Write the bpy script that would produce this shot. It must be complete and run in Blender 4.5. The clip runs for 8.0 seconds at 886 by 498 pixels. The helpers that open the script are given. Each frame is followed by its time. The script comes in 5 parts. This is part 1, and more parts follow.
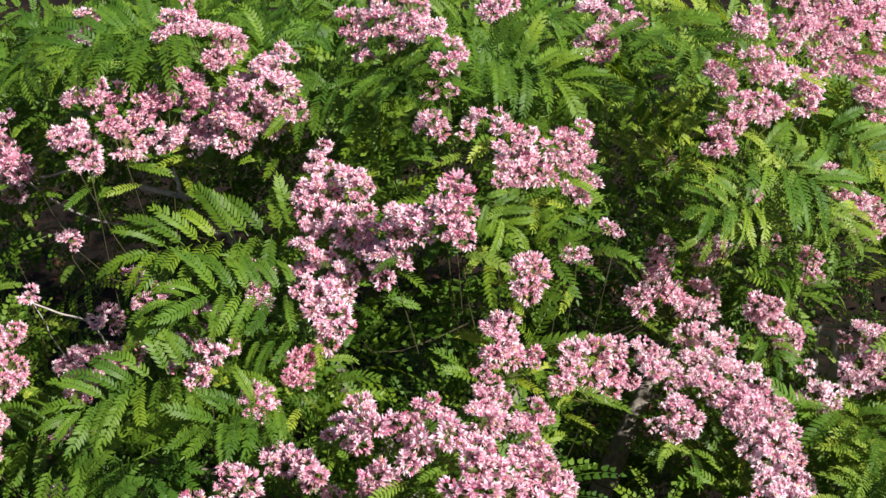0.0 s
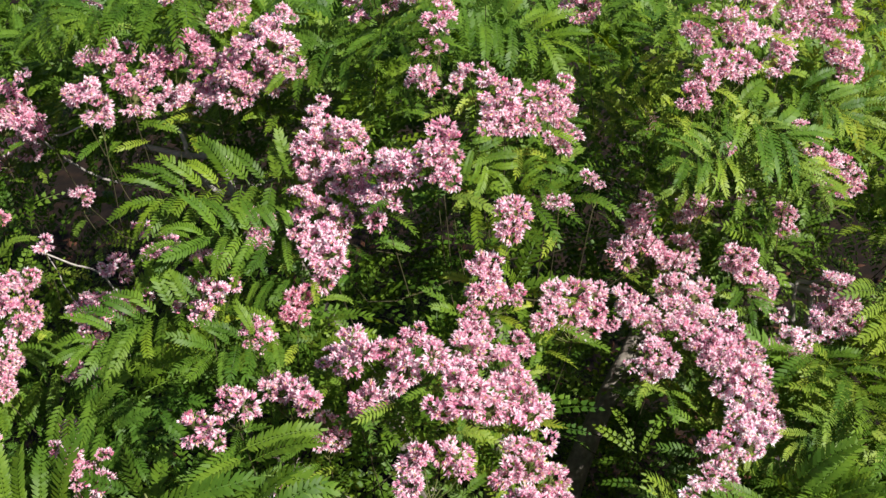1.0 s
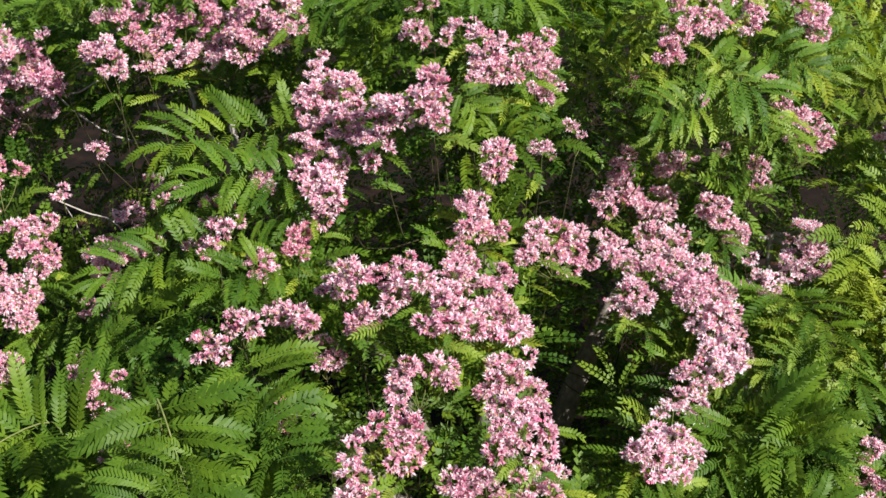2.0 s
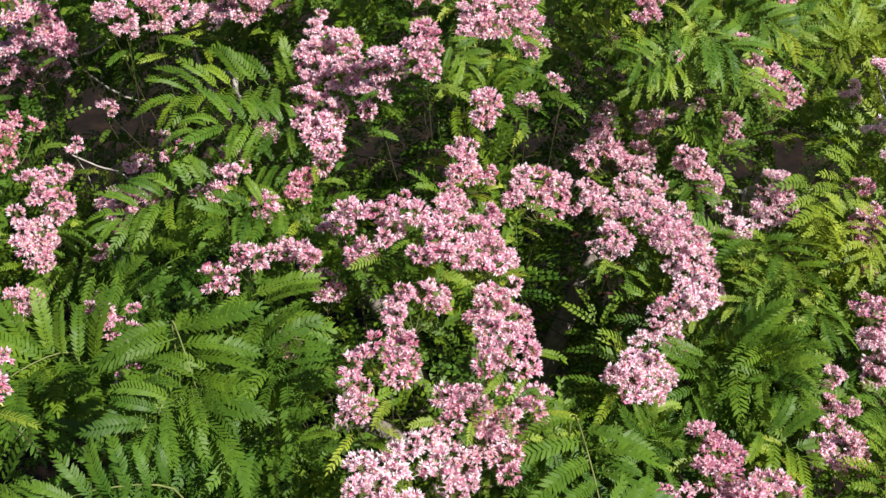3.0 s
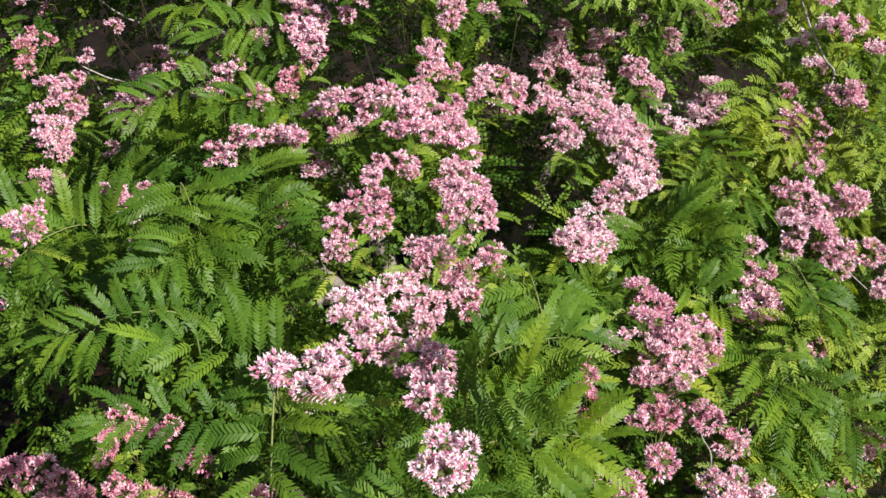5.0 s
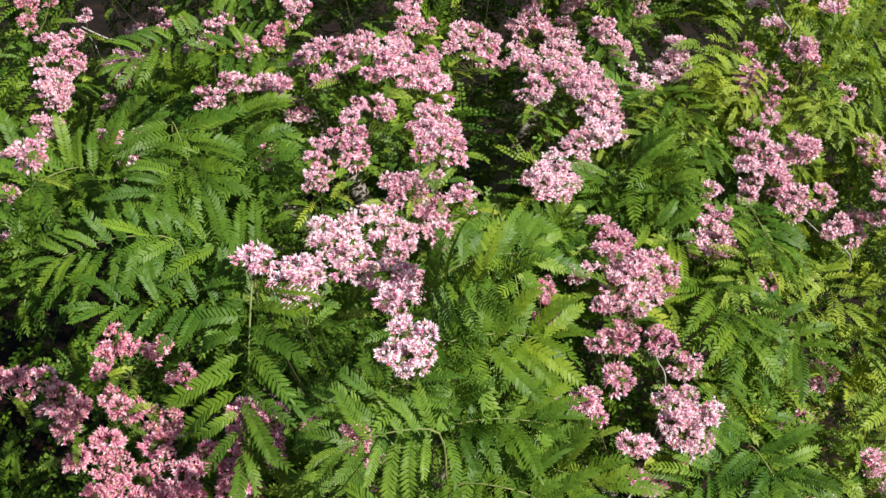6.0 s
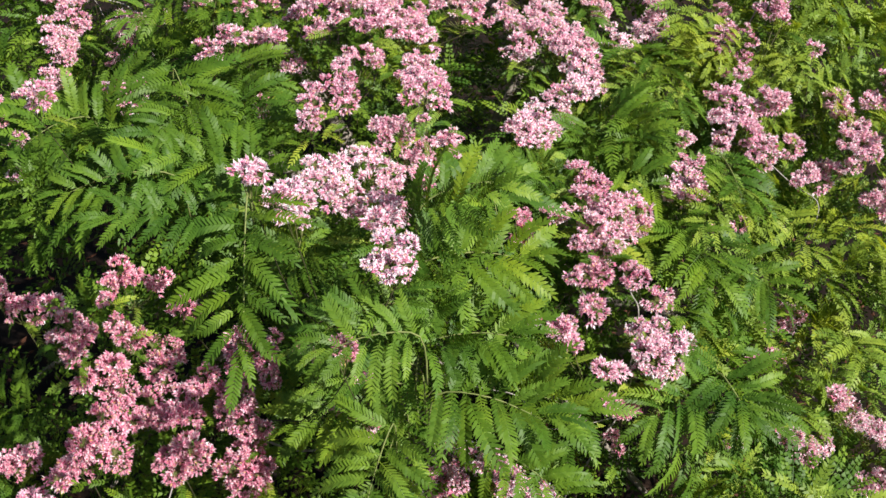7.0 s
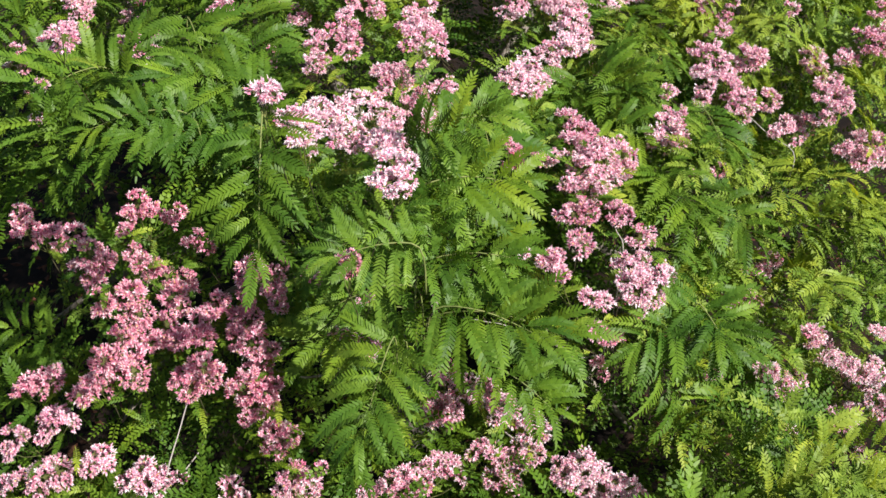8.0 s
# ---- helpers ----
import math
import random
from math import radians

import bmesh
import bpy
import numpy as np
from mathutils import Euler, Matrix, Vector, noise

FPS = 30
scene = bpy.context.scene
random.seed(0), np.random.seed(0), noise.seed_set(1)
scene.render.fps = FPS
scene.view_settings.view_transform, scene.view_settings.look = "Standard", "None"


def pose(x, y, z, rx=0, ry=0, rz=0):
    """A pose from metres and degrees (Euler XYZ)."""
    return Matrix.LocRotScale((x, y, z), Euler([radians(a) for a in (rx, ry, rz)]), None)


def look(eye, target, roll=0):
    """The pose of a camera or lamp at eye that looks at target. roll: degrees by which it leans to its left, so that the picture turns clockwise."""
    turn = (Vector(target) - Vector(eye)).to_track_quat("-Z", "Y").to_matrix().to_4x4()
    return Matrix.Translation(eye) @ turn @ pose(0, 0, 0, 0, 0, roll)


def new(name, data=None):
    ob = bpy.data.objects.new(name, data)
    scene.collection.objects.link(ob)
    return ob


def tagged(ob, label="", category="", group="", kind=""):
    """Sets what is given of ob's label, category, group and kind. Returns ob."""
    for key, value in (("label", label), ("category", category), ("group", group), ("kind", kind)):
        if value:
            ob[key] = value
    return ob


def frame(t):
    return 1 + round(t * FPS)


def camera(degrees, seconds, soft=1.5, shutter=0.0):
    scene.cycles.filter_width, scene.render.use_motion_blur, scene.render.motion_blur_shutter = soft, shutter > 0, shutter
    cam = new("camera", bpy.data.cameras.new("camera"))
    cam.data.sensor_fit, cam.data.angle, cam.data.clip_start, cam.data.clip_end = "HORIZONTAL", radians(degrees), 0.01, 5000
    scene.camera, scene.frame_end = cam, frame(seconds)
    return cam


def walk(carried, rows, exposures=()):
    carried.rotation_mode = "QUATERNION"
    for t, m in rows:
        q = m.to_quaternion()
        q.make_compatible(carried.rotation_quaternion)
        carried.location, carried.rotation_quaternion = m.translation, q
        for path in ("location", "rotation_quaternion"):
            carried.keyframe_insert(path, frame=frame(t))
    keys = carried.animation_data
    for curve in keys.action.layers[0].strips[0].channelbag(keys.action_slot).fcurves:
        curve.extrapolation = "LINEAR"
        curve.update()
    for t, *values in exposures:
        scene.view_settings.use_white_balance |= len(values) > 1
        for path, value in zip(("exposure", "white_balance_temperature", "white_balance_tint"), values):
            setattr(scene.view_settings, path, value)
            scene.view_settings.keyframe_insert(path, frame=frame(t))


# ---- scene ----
cam = camera(40.0, 8.0, soft=1.5)
PATH = [
    (0, (0.032, -0.010, 4.615), (0.001, 1.642, 3.488), -0.1),
    (0.5, (0.057, -0.133, 4.608), (0.019, 1.521, 3.483), -0.1),
    (1, (0.097, -0.258, 4.591), (0.047, 1.399, 3.472), -0.3),
    (1.5, (0.134, -0.406, 4.570), (0.073, 1.256, 3.460), -0.4),
    (3, (0.157, -0.855, 4.579), (0.111, 0.803, 3.461), -0.2),
    (3.5, (0.143, -0.991, 4.597), (0.114, 0.658, 3.465), -0.0),
    (4, (0.155, -1.153, 4.594), (0.132, 0.495, 3.460), 0.1),
    (4.5, (0.174, -1.316, 4.591), (0.156, 0.331, 3.456), 0.1),
    (6, (0.296, -1.828, 4.559), (0.281, -0.178, 3.430), 0.3),
    (6.5, (0.330, -1.992, 4.537), (0.312, -0.341, 3.409), 0.2),
    (7, (0.348, -2.134, 4.523), (0.333, -0.484, 3.393), 0.3),
    (7.5, (0.335, -2.295, 4.513), (0.332, -0.646, 3.381), 0.6),
    (8, (0.342, -2.484, 4.494), (0.337, -0.833, 3.364), 0.7),
]
walk(cam, [(t, look(eye, target, roll)) for t, eye, target, roll in PATH], exposures=[(0.0, 0.85), (3.0, 0.81), (4.5, 0.83), (6.5, 0.87), (8.0, 1.0)])

# ---- daylight ----
SUN_FROM = Vector((0.59, -0.45, 0.67)).normalized()
world = bpy.data.worlds.new("sky")
scene.world = world
world.use_nodes = True
wn, wl = world.node_tree.nodes, world.node_tree.links
sky = wn.new("ShaderNodeTexSky")
sky.sky_type = "NISHITA"
sky.sun_disc = False
sky.sun_elevation = math.asin(SUN_FROM.z)
sky.sun_rotation = math.atan2(SUN_FROM.x, SUN_FROM.y)
wl.new(sky.outputs[0], wn["Background"].inputs[0])
wn["Background"].inputs[1].default_value = 0.042
sun = new("sun", bpy.data.lights.new("sun", "SUN"))
sun.data.energy, sun.data.angle, sun.data.color = 5.0, radians(0.6), (1.0, 0.96, 0.90)
sun.matrix_world = look(SUN_FROM * 30, (0, 0, 0))


# ---- materials ----
def material(name):
    m = bpy.data.materials.new(name)
    m.use_nodes = True
    nt = m.node_tree
    return m, nt, nt.nodes["Principled BSDF"], nt.nodes["Material Output"]


def ramp(nt, fac, stops):
    r = nt.nodes.new("ShaderNodeValToRGB")
    while len(r.color_ramp.elements) < len(stops):
        r.color_ramp.elements.new(0.5)
    for e, (p, c) in zip(r.color_ramp.elements, stops):
        e.position, e.color = p, (*c, 1)
    nt.links.new(fac, r.inputs[0])
    return r.outputs[0]


def mixed(nt, fac, a, b, blend="MIX"):
    x = nt.nodes.new("ShaderNodeMix")
    x.data_type, x.blend_type = "RGBA", blend
    for socket, v in ((x.inputs[0], fac), (x.inputs[6], a), (x.inputs[7], b)):
        if isinstance(v, bpy.types.NodeSocket):
            nt.links.new(v, socket)
        else:
            socket.default_value = v if isinstance(v, float) else (*v, 1)
    return x.outputs[2]


def noise_of(nt, scale, detail=3.0):
    tc = nt.nodes.new("ShaderNodeNewGeometry")
    n = nt.nodes.new("ShaderNodeTexNoise")
    n.inputs["Scale"].default_value, n.inputs["Detail"].default_value = scale, detail
    nt.links.new(tc.outputs["Position"], n.inputs["Vector"])
    return n.outputs[0]


def island(nt):
    """A random number for each leaf or flower, in joined meshes and in single ones."""
    a = nt.nodes.new("ShaderNodeNewGeometry").outputs["Random Per Island"]
    b = nt.nodes.new("ShaderNodeObjectInfo").outputs["Random"]
    total = nt.nodes.new("ShaderNodeMath")
    fract = nt.nodes.new("ShaderNodeMath")
    total.operation, fract.operation = "ADD", "FRACT"
    nt.links.new(a, total.inputs[0])
    nt.links.new(b, total.inputs[1])
    nt.links.new(total.outputs[0], fract.inputs[0])
    return fract.outputs[0]


def bump(nt, height, strength, distance, bsdf):
    b = nt.nodes.new("ShaderNodeBump")
    b.inputs["Strength"].default_value, b.inputs["Distance"].default_value = strength, distance
    nt.links.new(height, b.inputs["Height"])
    nt.links.new(b.outputs[0], bsdf.inputs["Normal"])


def thin(nt, bsdf, out, colour, share):
    """Light that comes through a thin blade or petal."""
    t = nt.nodes.new("ShaderNodeBsdfTranslucent")
    mix = nt.nodes.new("ShaderNodeMixShader")
    mix.inputs[0].default_value = share
    nt.links.new(colour, t.inputs[0])
    nt.links.new(bsdf.outputs[0], mix.inputs[1])
    nt.links.new(t.outputs[0], mix.inputs[2])
    nt.links.new(mix.outputs[0], out.inputs[0])


def leaf_material(name, dark, middle, light):
    m, nt, bsdf, out = material(name)
    base = ramp(nt, island(nt), [(0.0, dark), (0.5, middle), (1.0, light)])
    patches = ramp(nt, noise_of(nt, 2.6, 2), [(0.36, (0.74, 0.86, 0.95)), (0.52, (1, 1, 1)), (0.70, (1.3, 1.16, 0.9))])
    colour = mixed(nt, 1.0, base, patches, "MULTIPLY")
    tufts = ramp(nt, noise_of(nt, 8.5, 1), [(0.32, (0.76, 0.82, 0.86)), (0.5, (1, 1, 1)), (0.68, (1.2, 1.14, 0.95))])
    colour = mixed(nt, 1.0, colour, tufts, "MULTIPLY")
    fine = ramp(nt, noise_of(nt, 90, 2), [(0.3, (0.82, 0.86, 0.82)), (0.7, (1.12, 1.08, 1.0))])
    colour = mixed(nt, 1.0, colour, fine, "MULTIPLY")
    nt.links.new(colour, bsdf.inputs["Base Color"])
    bsdf.inputs["Roughness"].default_value = 0.5
    bsdf.inputs["Specular IOR Level"].default_value = 0.24
    through_light = mixed(nt, 1.0, colour, (1.5, 1.35, 0.5), "MULTIPLY")
    thin(nt, bsdf, out, through_light, 0.34)
    return m


def petal_material(name, stops):
    m, nt, bsdf, out = material(name)
    base = ramp(nt, island(nt), stops)
    patches = ramp(nt, noise_of(nt, 5.0, 2), [(0.35, (0.92, 0.78, 0.84)), (0.5, (1, 1, 1)), (0.68, (1.08, 1.16, 1.14))])
    colour = mixed(nt, 1.0, base, patches, "MULTIPLY")
    streaks = ramp(nt, noise_of(nt, 240, 2), [(0.36, (0.95, 0.72, 0.82)), (0.5, (1, 1, 1)), (0.64, (1.05, 1.18, 1.14))])
    colour = mixed(nt, 1.0, colour, streaks, "MULTIPLY")
    nt.links.new(colour, bsdf.inputs["Base Color"])
    bsdf.inputs["Roughness"].default_value = 0.6
    bsdf.inputs["Specular IOR Level"].default_value = 0.25
    thin(nt, bsdf, out, colour, 0.46)
    return m


def plain_material(name, stops, scale, rough, relief=0.0):
    m, nt, bsdf, out = material(name)
    n = noise_of(nt, scale, 5)
    nt.links.new(ramp(nt, n, stops), bsdf.inputs["Base Color"])
    bsdf.inputs["Roughness"].default_value = rough
    bsdf.inputs["Specular IOR Level"].default_value = 0.15
    if relief:
        bump(nt, n, 0.8, relief, bsdf)
    return m


LEAF = leaf_material("leaf_green", (0.056, 0.118, 0.012), (0.088, 0.170, 0.017), (0.139, 0.229, 0.025))
# lime of young leaves, lightened further so the right side looks sunlit
LEAF_YOUNG_LIT = leaf_material("leaf_lime_lit", (0.132, 0.204, 0.025), (0.190, 0.272, 0.035), (0.262, 0.338, 0.052))
LEAF_FRESH = leaf_material("leaf_fresh_green", (0.074, 0.144, 0.015), (0.112, 0.200, 0.021), (0.166, 0.258, 0.031))
PETALS = {
    "pink": petal_material("petal_pink", [(0.0, (0.70, 0.32, 0.45)), (0.2, (0.82, 0.49, 0.60)), (0.5, (0.89, 0.66, 0.74)), (0.75, (0.94, 0.82, 0.86)), (1.0, (0.96, 0.95, 0.95))]),
    "deep": petal_material("petal_deep_pink", [(0.0, (0.64, 0.22, 0.33)), (0.3, (0.79, 0.39, 0.49)), (0.65, (0.87, 0.57, 0.64)), (1.0, (0.95, 0.87, 0.89))]),
    "pale": petal_material("petal_pale_pink", [(0.0, (0.77, 0.43, 0.57)), (0.2, (0.88, 0.62, 0.71)), (0.45, (0.93, 0.79, 0.84)), (0.7, (0.95, 0.90, 0.92)), (1.0, (0.97, 0.97, 0.96))]),
}
THROATS = {
    "pink": petal_material("petal_base_rose", [(0.0, (0.60, 0.19, 0.33)), (0.5, (0.76, 0.37, 0.50)), (1.0, (0.88, 0.61, 0.70))]),
    "deep": petal_material("petal_base_crimson", [(0.0, (0.54, 0.12, 0.23)), (0.5, (0.70, 0.28, 0.39)), (1.0, (0.83, 0.48, 0.57))]),
    "pale": petal_material("petal_base_pink", [(0.0, (0.66, 0.21, 0.39)), (0.5, (0.80, 0.42, 0.56)), (1.0, (0.91, 0.69, 0.77))]),
}
BUD = plain_material("bud_crimson", [(0.3, (0.45, 0.10, 0.18)), (0.7, (0.62, 0.22, 0.32))], 60, 0.5)
STAMEN = plain_material("stamen_yellow", [(0.3, (0.60, 0.42, 0.10)), (0.7, (0.72, 0.58, 0.24))], 80, 0.6)
STALK = plain_material("stalk_green", [(0.3, (0.07, 0.09, 0.025)), (0.7, (0.14, 0.14, 0.05))], 30, 0.6)
BARK = plain_material("bark_grey", [(0.25, (0.12, 0.10, 0.085)), (0.5, (0.18, 0.155, 0.13)), (0.75, (0.26, 0.23, 0.20))], 60, 0.85, 0.004)
TWIG_BARK = plain_material("twig_bark_pale_grey", [(0.25, (0.24, 0.215, 0.19)), (0.5, (0.34, 0.31, 0.28)), (0.75, (0.44, 0.41, 0.37))], 60, 0.8, 0.002)
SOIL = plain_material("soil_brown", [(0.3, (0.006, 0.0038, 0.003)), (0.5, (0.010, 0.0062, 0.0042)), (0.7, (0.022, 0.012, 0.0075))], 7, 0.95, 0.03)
BARK_DARK = plain_material("young_bark_brown", [(0.3, (0.03, 0.03, 0.014)), (0.7, (0.065, 0.058, 0.028))], 40, 0.8)
SHOOT = plain_material("young_stem_green", [(0.3, (0.10, 0.13, 0.035)), (0.7, (0.19, 0.21, 0.07))], 30, 0.6)
LITTER = plain_material("dry_leaf_brown", [(0.3, (0.03, 0.014, 0.009)), (0.7, (0.10, 0.04, 0.022))], 12, 0.85)


# ---- mesh tools ----
def mesh_of(name, verts, faces, mats, slots=None, smooth=False):
    me = bpy.data.meshes.new(name)
    me.from_pydata([tuple(v) for v in verts], [], faces)
    for m in mats:
        me.materials.append(m)
    if slots is not None:
        me.polygons.foreach_set("material_index", slots)
    if smooth:
        me.polygons.foreach_set("use_smooth", [True] * len(me.polygons))
    me.update()
    return me


def tube(points, radii, sides=8, steps=5):
    """A tapered round stem through the points, as verts and faces."""
    pts = [Vector(p) for p in points]
    path, rad = [], []
    for i in range(len(pts) - 1):
        a, b = pts[max(i - 1, 0)], pts[i]
        c, d = pts[i + 1], pts[min(i + 2, len(pts) - 1)]
        for k in range(steps):
            t = k / steps
            path.append(0.5 * (2 * b + (c - a) * t + (2 * a - 5 * b + 4 * c - d) * t * t + (3 * b - a - 3 * c + d) * t ** 3))
            rad.append(radii[i] * (1 - t) + radii[i + 1] * t)
    path.append(pts[-1])
    rad.append(radii[-1])
    verts, faces = [], []
    for i, p in enumerate(path):
        way = (path[min(i + 1, len(path) - 1)] - path[max(i - 1, 0)]).normalized()
        side = way.orthogonal().normalized() if abs(way.z) > 0.95 else way.cross(Vector((0, 0, 1))).normalized()
        other = way.cross(side)
        for k in range(sides):
            a = 2 * math.pi * k / sides
            verts.append(p + (side * math.cos(a) + other * math.sin(a)) * rad[i])
    for i in range(len(path) - 1):
        for k in range(sides):
            a, b = i * sides + k, i * sides + (k + 1) % sides
            faces.append((a, b, b + sides, a + sides))
    faces.append(tuple(range(sides))[::-1])
    faces.append(tuple(range(len(verts) - sides, len(verts))))
    return verts, faces


def joined(pieces):
    verts, faces = [], []
    for v, f in pieces:
        o = len(verts)
        verts.extend(v)
        faces.extend(tuple(i + o for i in q) for q in f)
    return verts, faces


def part(name, mesh, parent, label=""):
    ob = new(name, mesh)
    ob.parent = parent
    return tagged(ob, label)


# ---- ground ----
def build_ground():
    n, size = 90, 6.0
    verts, faces = [], []
    xs = [-400, -60, -15] + [-size + 2 * size * i / n for i in range(n + 1)] + [15, 60, 400]
    for y in xs:
        for x in xs:
            near = max(0.0, 1 - max(abs(x), abs(y)) / 9)
            verts.append((x, y + 2, near * 0.07 * noise.fractal(Vector((x * 0.9, y * 0.9, 0)), 1.0, 2.0, 5)))
    w = len(xs)
    for j in range(w - 1):
        for i in range(w - 1):
            faces.append((j * w + i, j * w + i + 1, (j + 1) * w + i + 1, (j + 1) * w + i))
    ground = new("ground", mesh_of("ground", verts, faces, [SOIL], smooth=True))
    tagged(ground, "dark brown bare soil under the tree", "ground", kind="structure")
    rnd = random.Random(5)
    verts, faces = [], []
    for _ in range(2600):
        x, y = rnd.uniform(-2.8, 3.2), rnd.uniform(-0.6, 6.5)
        a, s = rnd.uniform(0, 6.3), rnd.uniform(0.02, 0.05)
        u, v = Vector((math.cos(a), math.sin(a), rnd.uniform(-0.2, 0.2))) * s, Vector((-math.sin(a), math.cos(a), rnd.uniform(-0.3, 0.3))) * s * 0.4
        c, o = Vector((x, y, rnd.uniform(0.05, 0.09))), len(verts)
        verts += [c - u, c - v, c + u, c + v, c + Vector((0, 0, s * 0.25))]
        faces += [(o, o + 1, o + 4), (o + 1, o + 2, o + 4), (o + 2, o + 3, o + 4), (o + 3, o, o + 4)]
    litter = new("leaf_litter", mesh_of("leaf_litter", verts, faces, [LITTER]))
    tagged(litter, "scattered dry reddish brown fallen leaves on the soil", "leaf litter", kind="stuff")


build_ground()

# ---- the tree: trunk and limbs ----
tree = new("flowering_tree")
tree.location = (0.2, 2.3, 0)
tagged(tree, "spreading tree in full pink bloom with feathery green leaves", "tree")
HOME = Vector(tree.location)


def local(points):
    return [Vector(p) - HOME for p in points]


def wood(name, points, radii, sides=10, mat=BARK, label=""):
    v, f = tube(local(points), radii, sides)
    return part(name, mesh_of(name, v, f, [mat], smooth=True), tree, label)


FORK = (0.22, 2.35, 1.0)
wood("trunk", [(0.2, 2.3, -0.1), (0.17, 2.28, 0.35), (0.24, 2.32, 0.75), FORK], [0.13, 0.105, 0.095, 0.09], 16, label="grey-brown forked trunk")
LIMB_ENDS = [(-1.0, 2.9, 2.2), (-0.5, 2.0, 2.3), (0.1, 1.4, 2.25), (0.9, 1.9, 1.9), (1.4, 2.8, 2.1), (0.1, 3.2, 2.6), (-0.9, 1.0, 1.7),
             (0.35, 1.5, 1.3), (1.2, 1.2, 1.4), (1.9, 1.8, 1.5), (-1.5, 2.0, 1.4), (1.0, 3.9, 2.5), (-0.8, 4.0, 2.5)]
KNOTS = []
for end in LIMB_ENDS:
    a, b = Vector(FORK), Vector(end)
    mid1 = a.lerp(b, 0.3) + Vector((0, 0, 0.12))
    mid2 = a.lerp(b, 0.65) + Vector((0.08 * math.sin(end[0] * 9), 0.08 * math.cos(end[1] * 7), 0.02))
    wood("limb", [a - Vector((0, 0, 0.08)), mid1, mid2, b - Vector((0, 0, 0.42))], [0.06, 0.045, 0.026, 0.007], label="bare grey limb")
    KNOTS += [a.lerp(mid1, k / 5) for k in range(2, 5)] + [mid1.lerp(mid2, k / 5) for k in range(5)] + [mid2.lerp(b, k / 6) for k in range(4)]


knot_rnd = random.Random(7)


def nearest_knot(p):
    ranked = sorted(KNOTS, key=lambda k: (k - p).length + (0.6 if k.z > p.z - 0.1 else 0))
    return ranked[knot_rnd.randrange(6)]


BARE = []


def twig(points, radius):
    """A thin bare twig, grown from the nearest limb to its lower end."""
    pts = [Vector(p) for p in points]
    if radius > 0.004:
        BARE.extend(points)
    if pts[0].z > pts[-1].z:
        pts.reverse()
    root = min(KNOTS, key=lambda k: (k - pts[0]).length + (0.6 if k.z > pts[0].z - 0.1 else 0))
    pts = [root, root.lerp(pts[0], 0.7) - Vector((0, 0, 0.12))] + pts
    wood("twig", pts, [radius * (1.25 - 0.55 * i / len(pts)) for i in range(len(pts))], 7, TWIG_BARK, "thin pale grey twig")


twig([(-1.01, 3.27, 2.61), (-0.86, 3.26, 2.58), (-0.73, 3.22, 2.60), (-0.72, 3.19, 2.55)], 0.0120)
twig([(-0.88, 3.28, 2.67), (-0.86, 3.25, 2.63), (-0.85, 3.24, 2.59)], 0.0080)
twig([(1.14, 3.11, 2.19), (1.20, 3.13, 2.16), (1.24, 3.09, 2.15)], 0.0120)
twig([(1.19, 3.12, 2.17), (1.24, 3.12, 2.19), (1.27, 3.04, 2.26)], 0.0080)
twig([(1.56, 3.04, 2.71), (1.59, 2.92, 2.62), (1.61, 2.74, 2.57), (1.61, 2.60, 2.54)], 0.0042)
twig([(-0.50, 0.56, 1.81), (-0.53, 0.52, 1.72), (-0.58, 0.44, 1.54)], 0.0025)
twig([(-1.26, 2.87, 2.45), (-1.18, 2.88, 2.40), (-1.07, 2.87, 2.35)], 0.0032)
twig([(-1.26, 2.91, 2.41), (-1.21, 2.85, 2.38), (-1.18, 2.82, 2.33)], 0.0019)
twig([(0.93, 1.24, 2.12), (0.96, 1.20, 2.06), (0.98, 1.14, 2.02)], 0.0022)
twig([(-0.10, 0.82, 1.82), (-0.06, 0.82, 1.78), (-0.01, 0.80, 1.75)], 0.0037)
twig([(0.50, 1.00, 1.34), (0.57, 0.95, 1.31), (0.64, 0.91, 1.29)], 0.0037)
twig([(0.40, 1.07, 1.76), (0.49, 1.07, 1.74), (0.59, 1.04, 1.73)], 0.0019)
twig([(1.58, 1.97, 2.13), (1.67, 1.93, 2.06), (1.77, 1.87, 1.99)], 0.0019)
twig([(-1.31, 3.20, 2.66), (-1.22, 3.14, 2.72), (-1.08, 2.94, 2.86)], 0.0037)

# ---- blossom ----
def petal(place, out, up, length, width):
    """One narrow cupped petal, pointing along out, its inner side towards up."""
    side = out.cross(up).normalized()
    broad = place + out * length * 0.42 + up * length * 0.08
    return [place, broad + side * width * 0.5, place + out * length + up * length * 0.16, broad - side * width * 0.5]


def pod(place, way, length, width):
    """A small closed bud or calyx."""
    a = way.orthogonal().normalized() * width
    b = way.cross(a).normalized() * width
    m = place + way * length * 0.45
    c, d = m - a * 0.5 + b * 0.87, m - a * 0.5 - b * 0.87
    return [place, m + a, c, d, place + way * length], [(0, 2, 1), (0, 3, 2), (0, 1, 3), (4, 1, 2), (4, 2, 3), (4, 3, 1)]


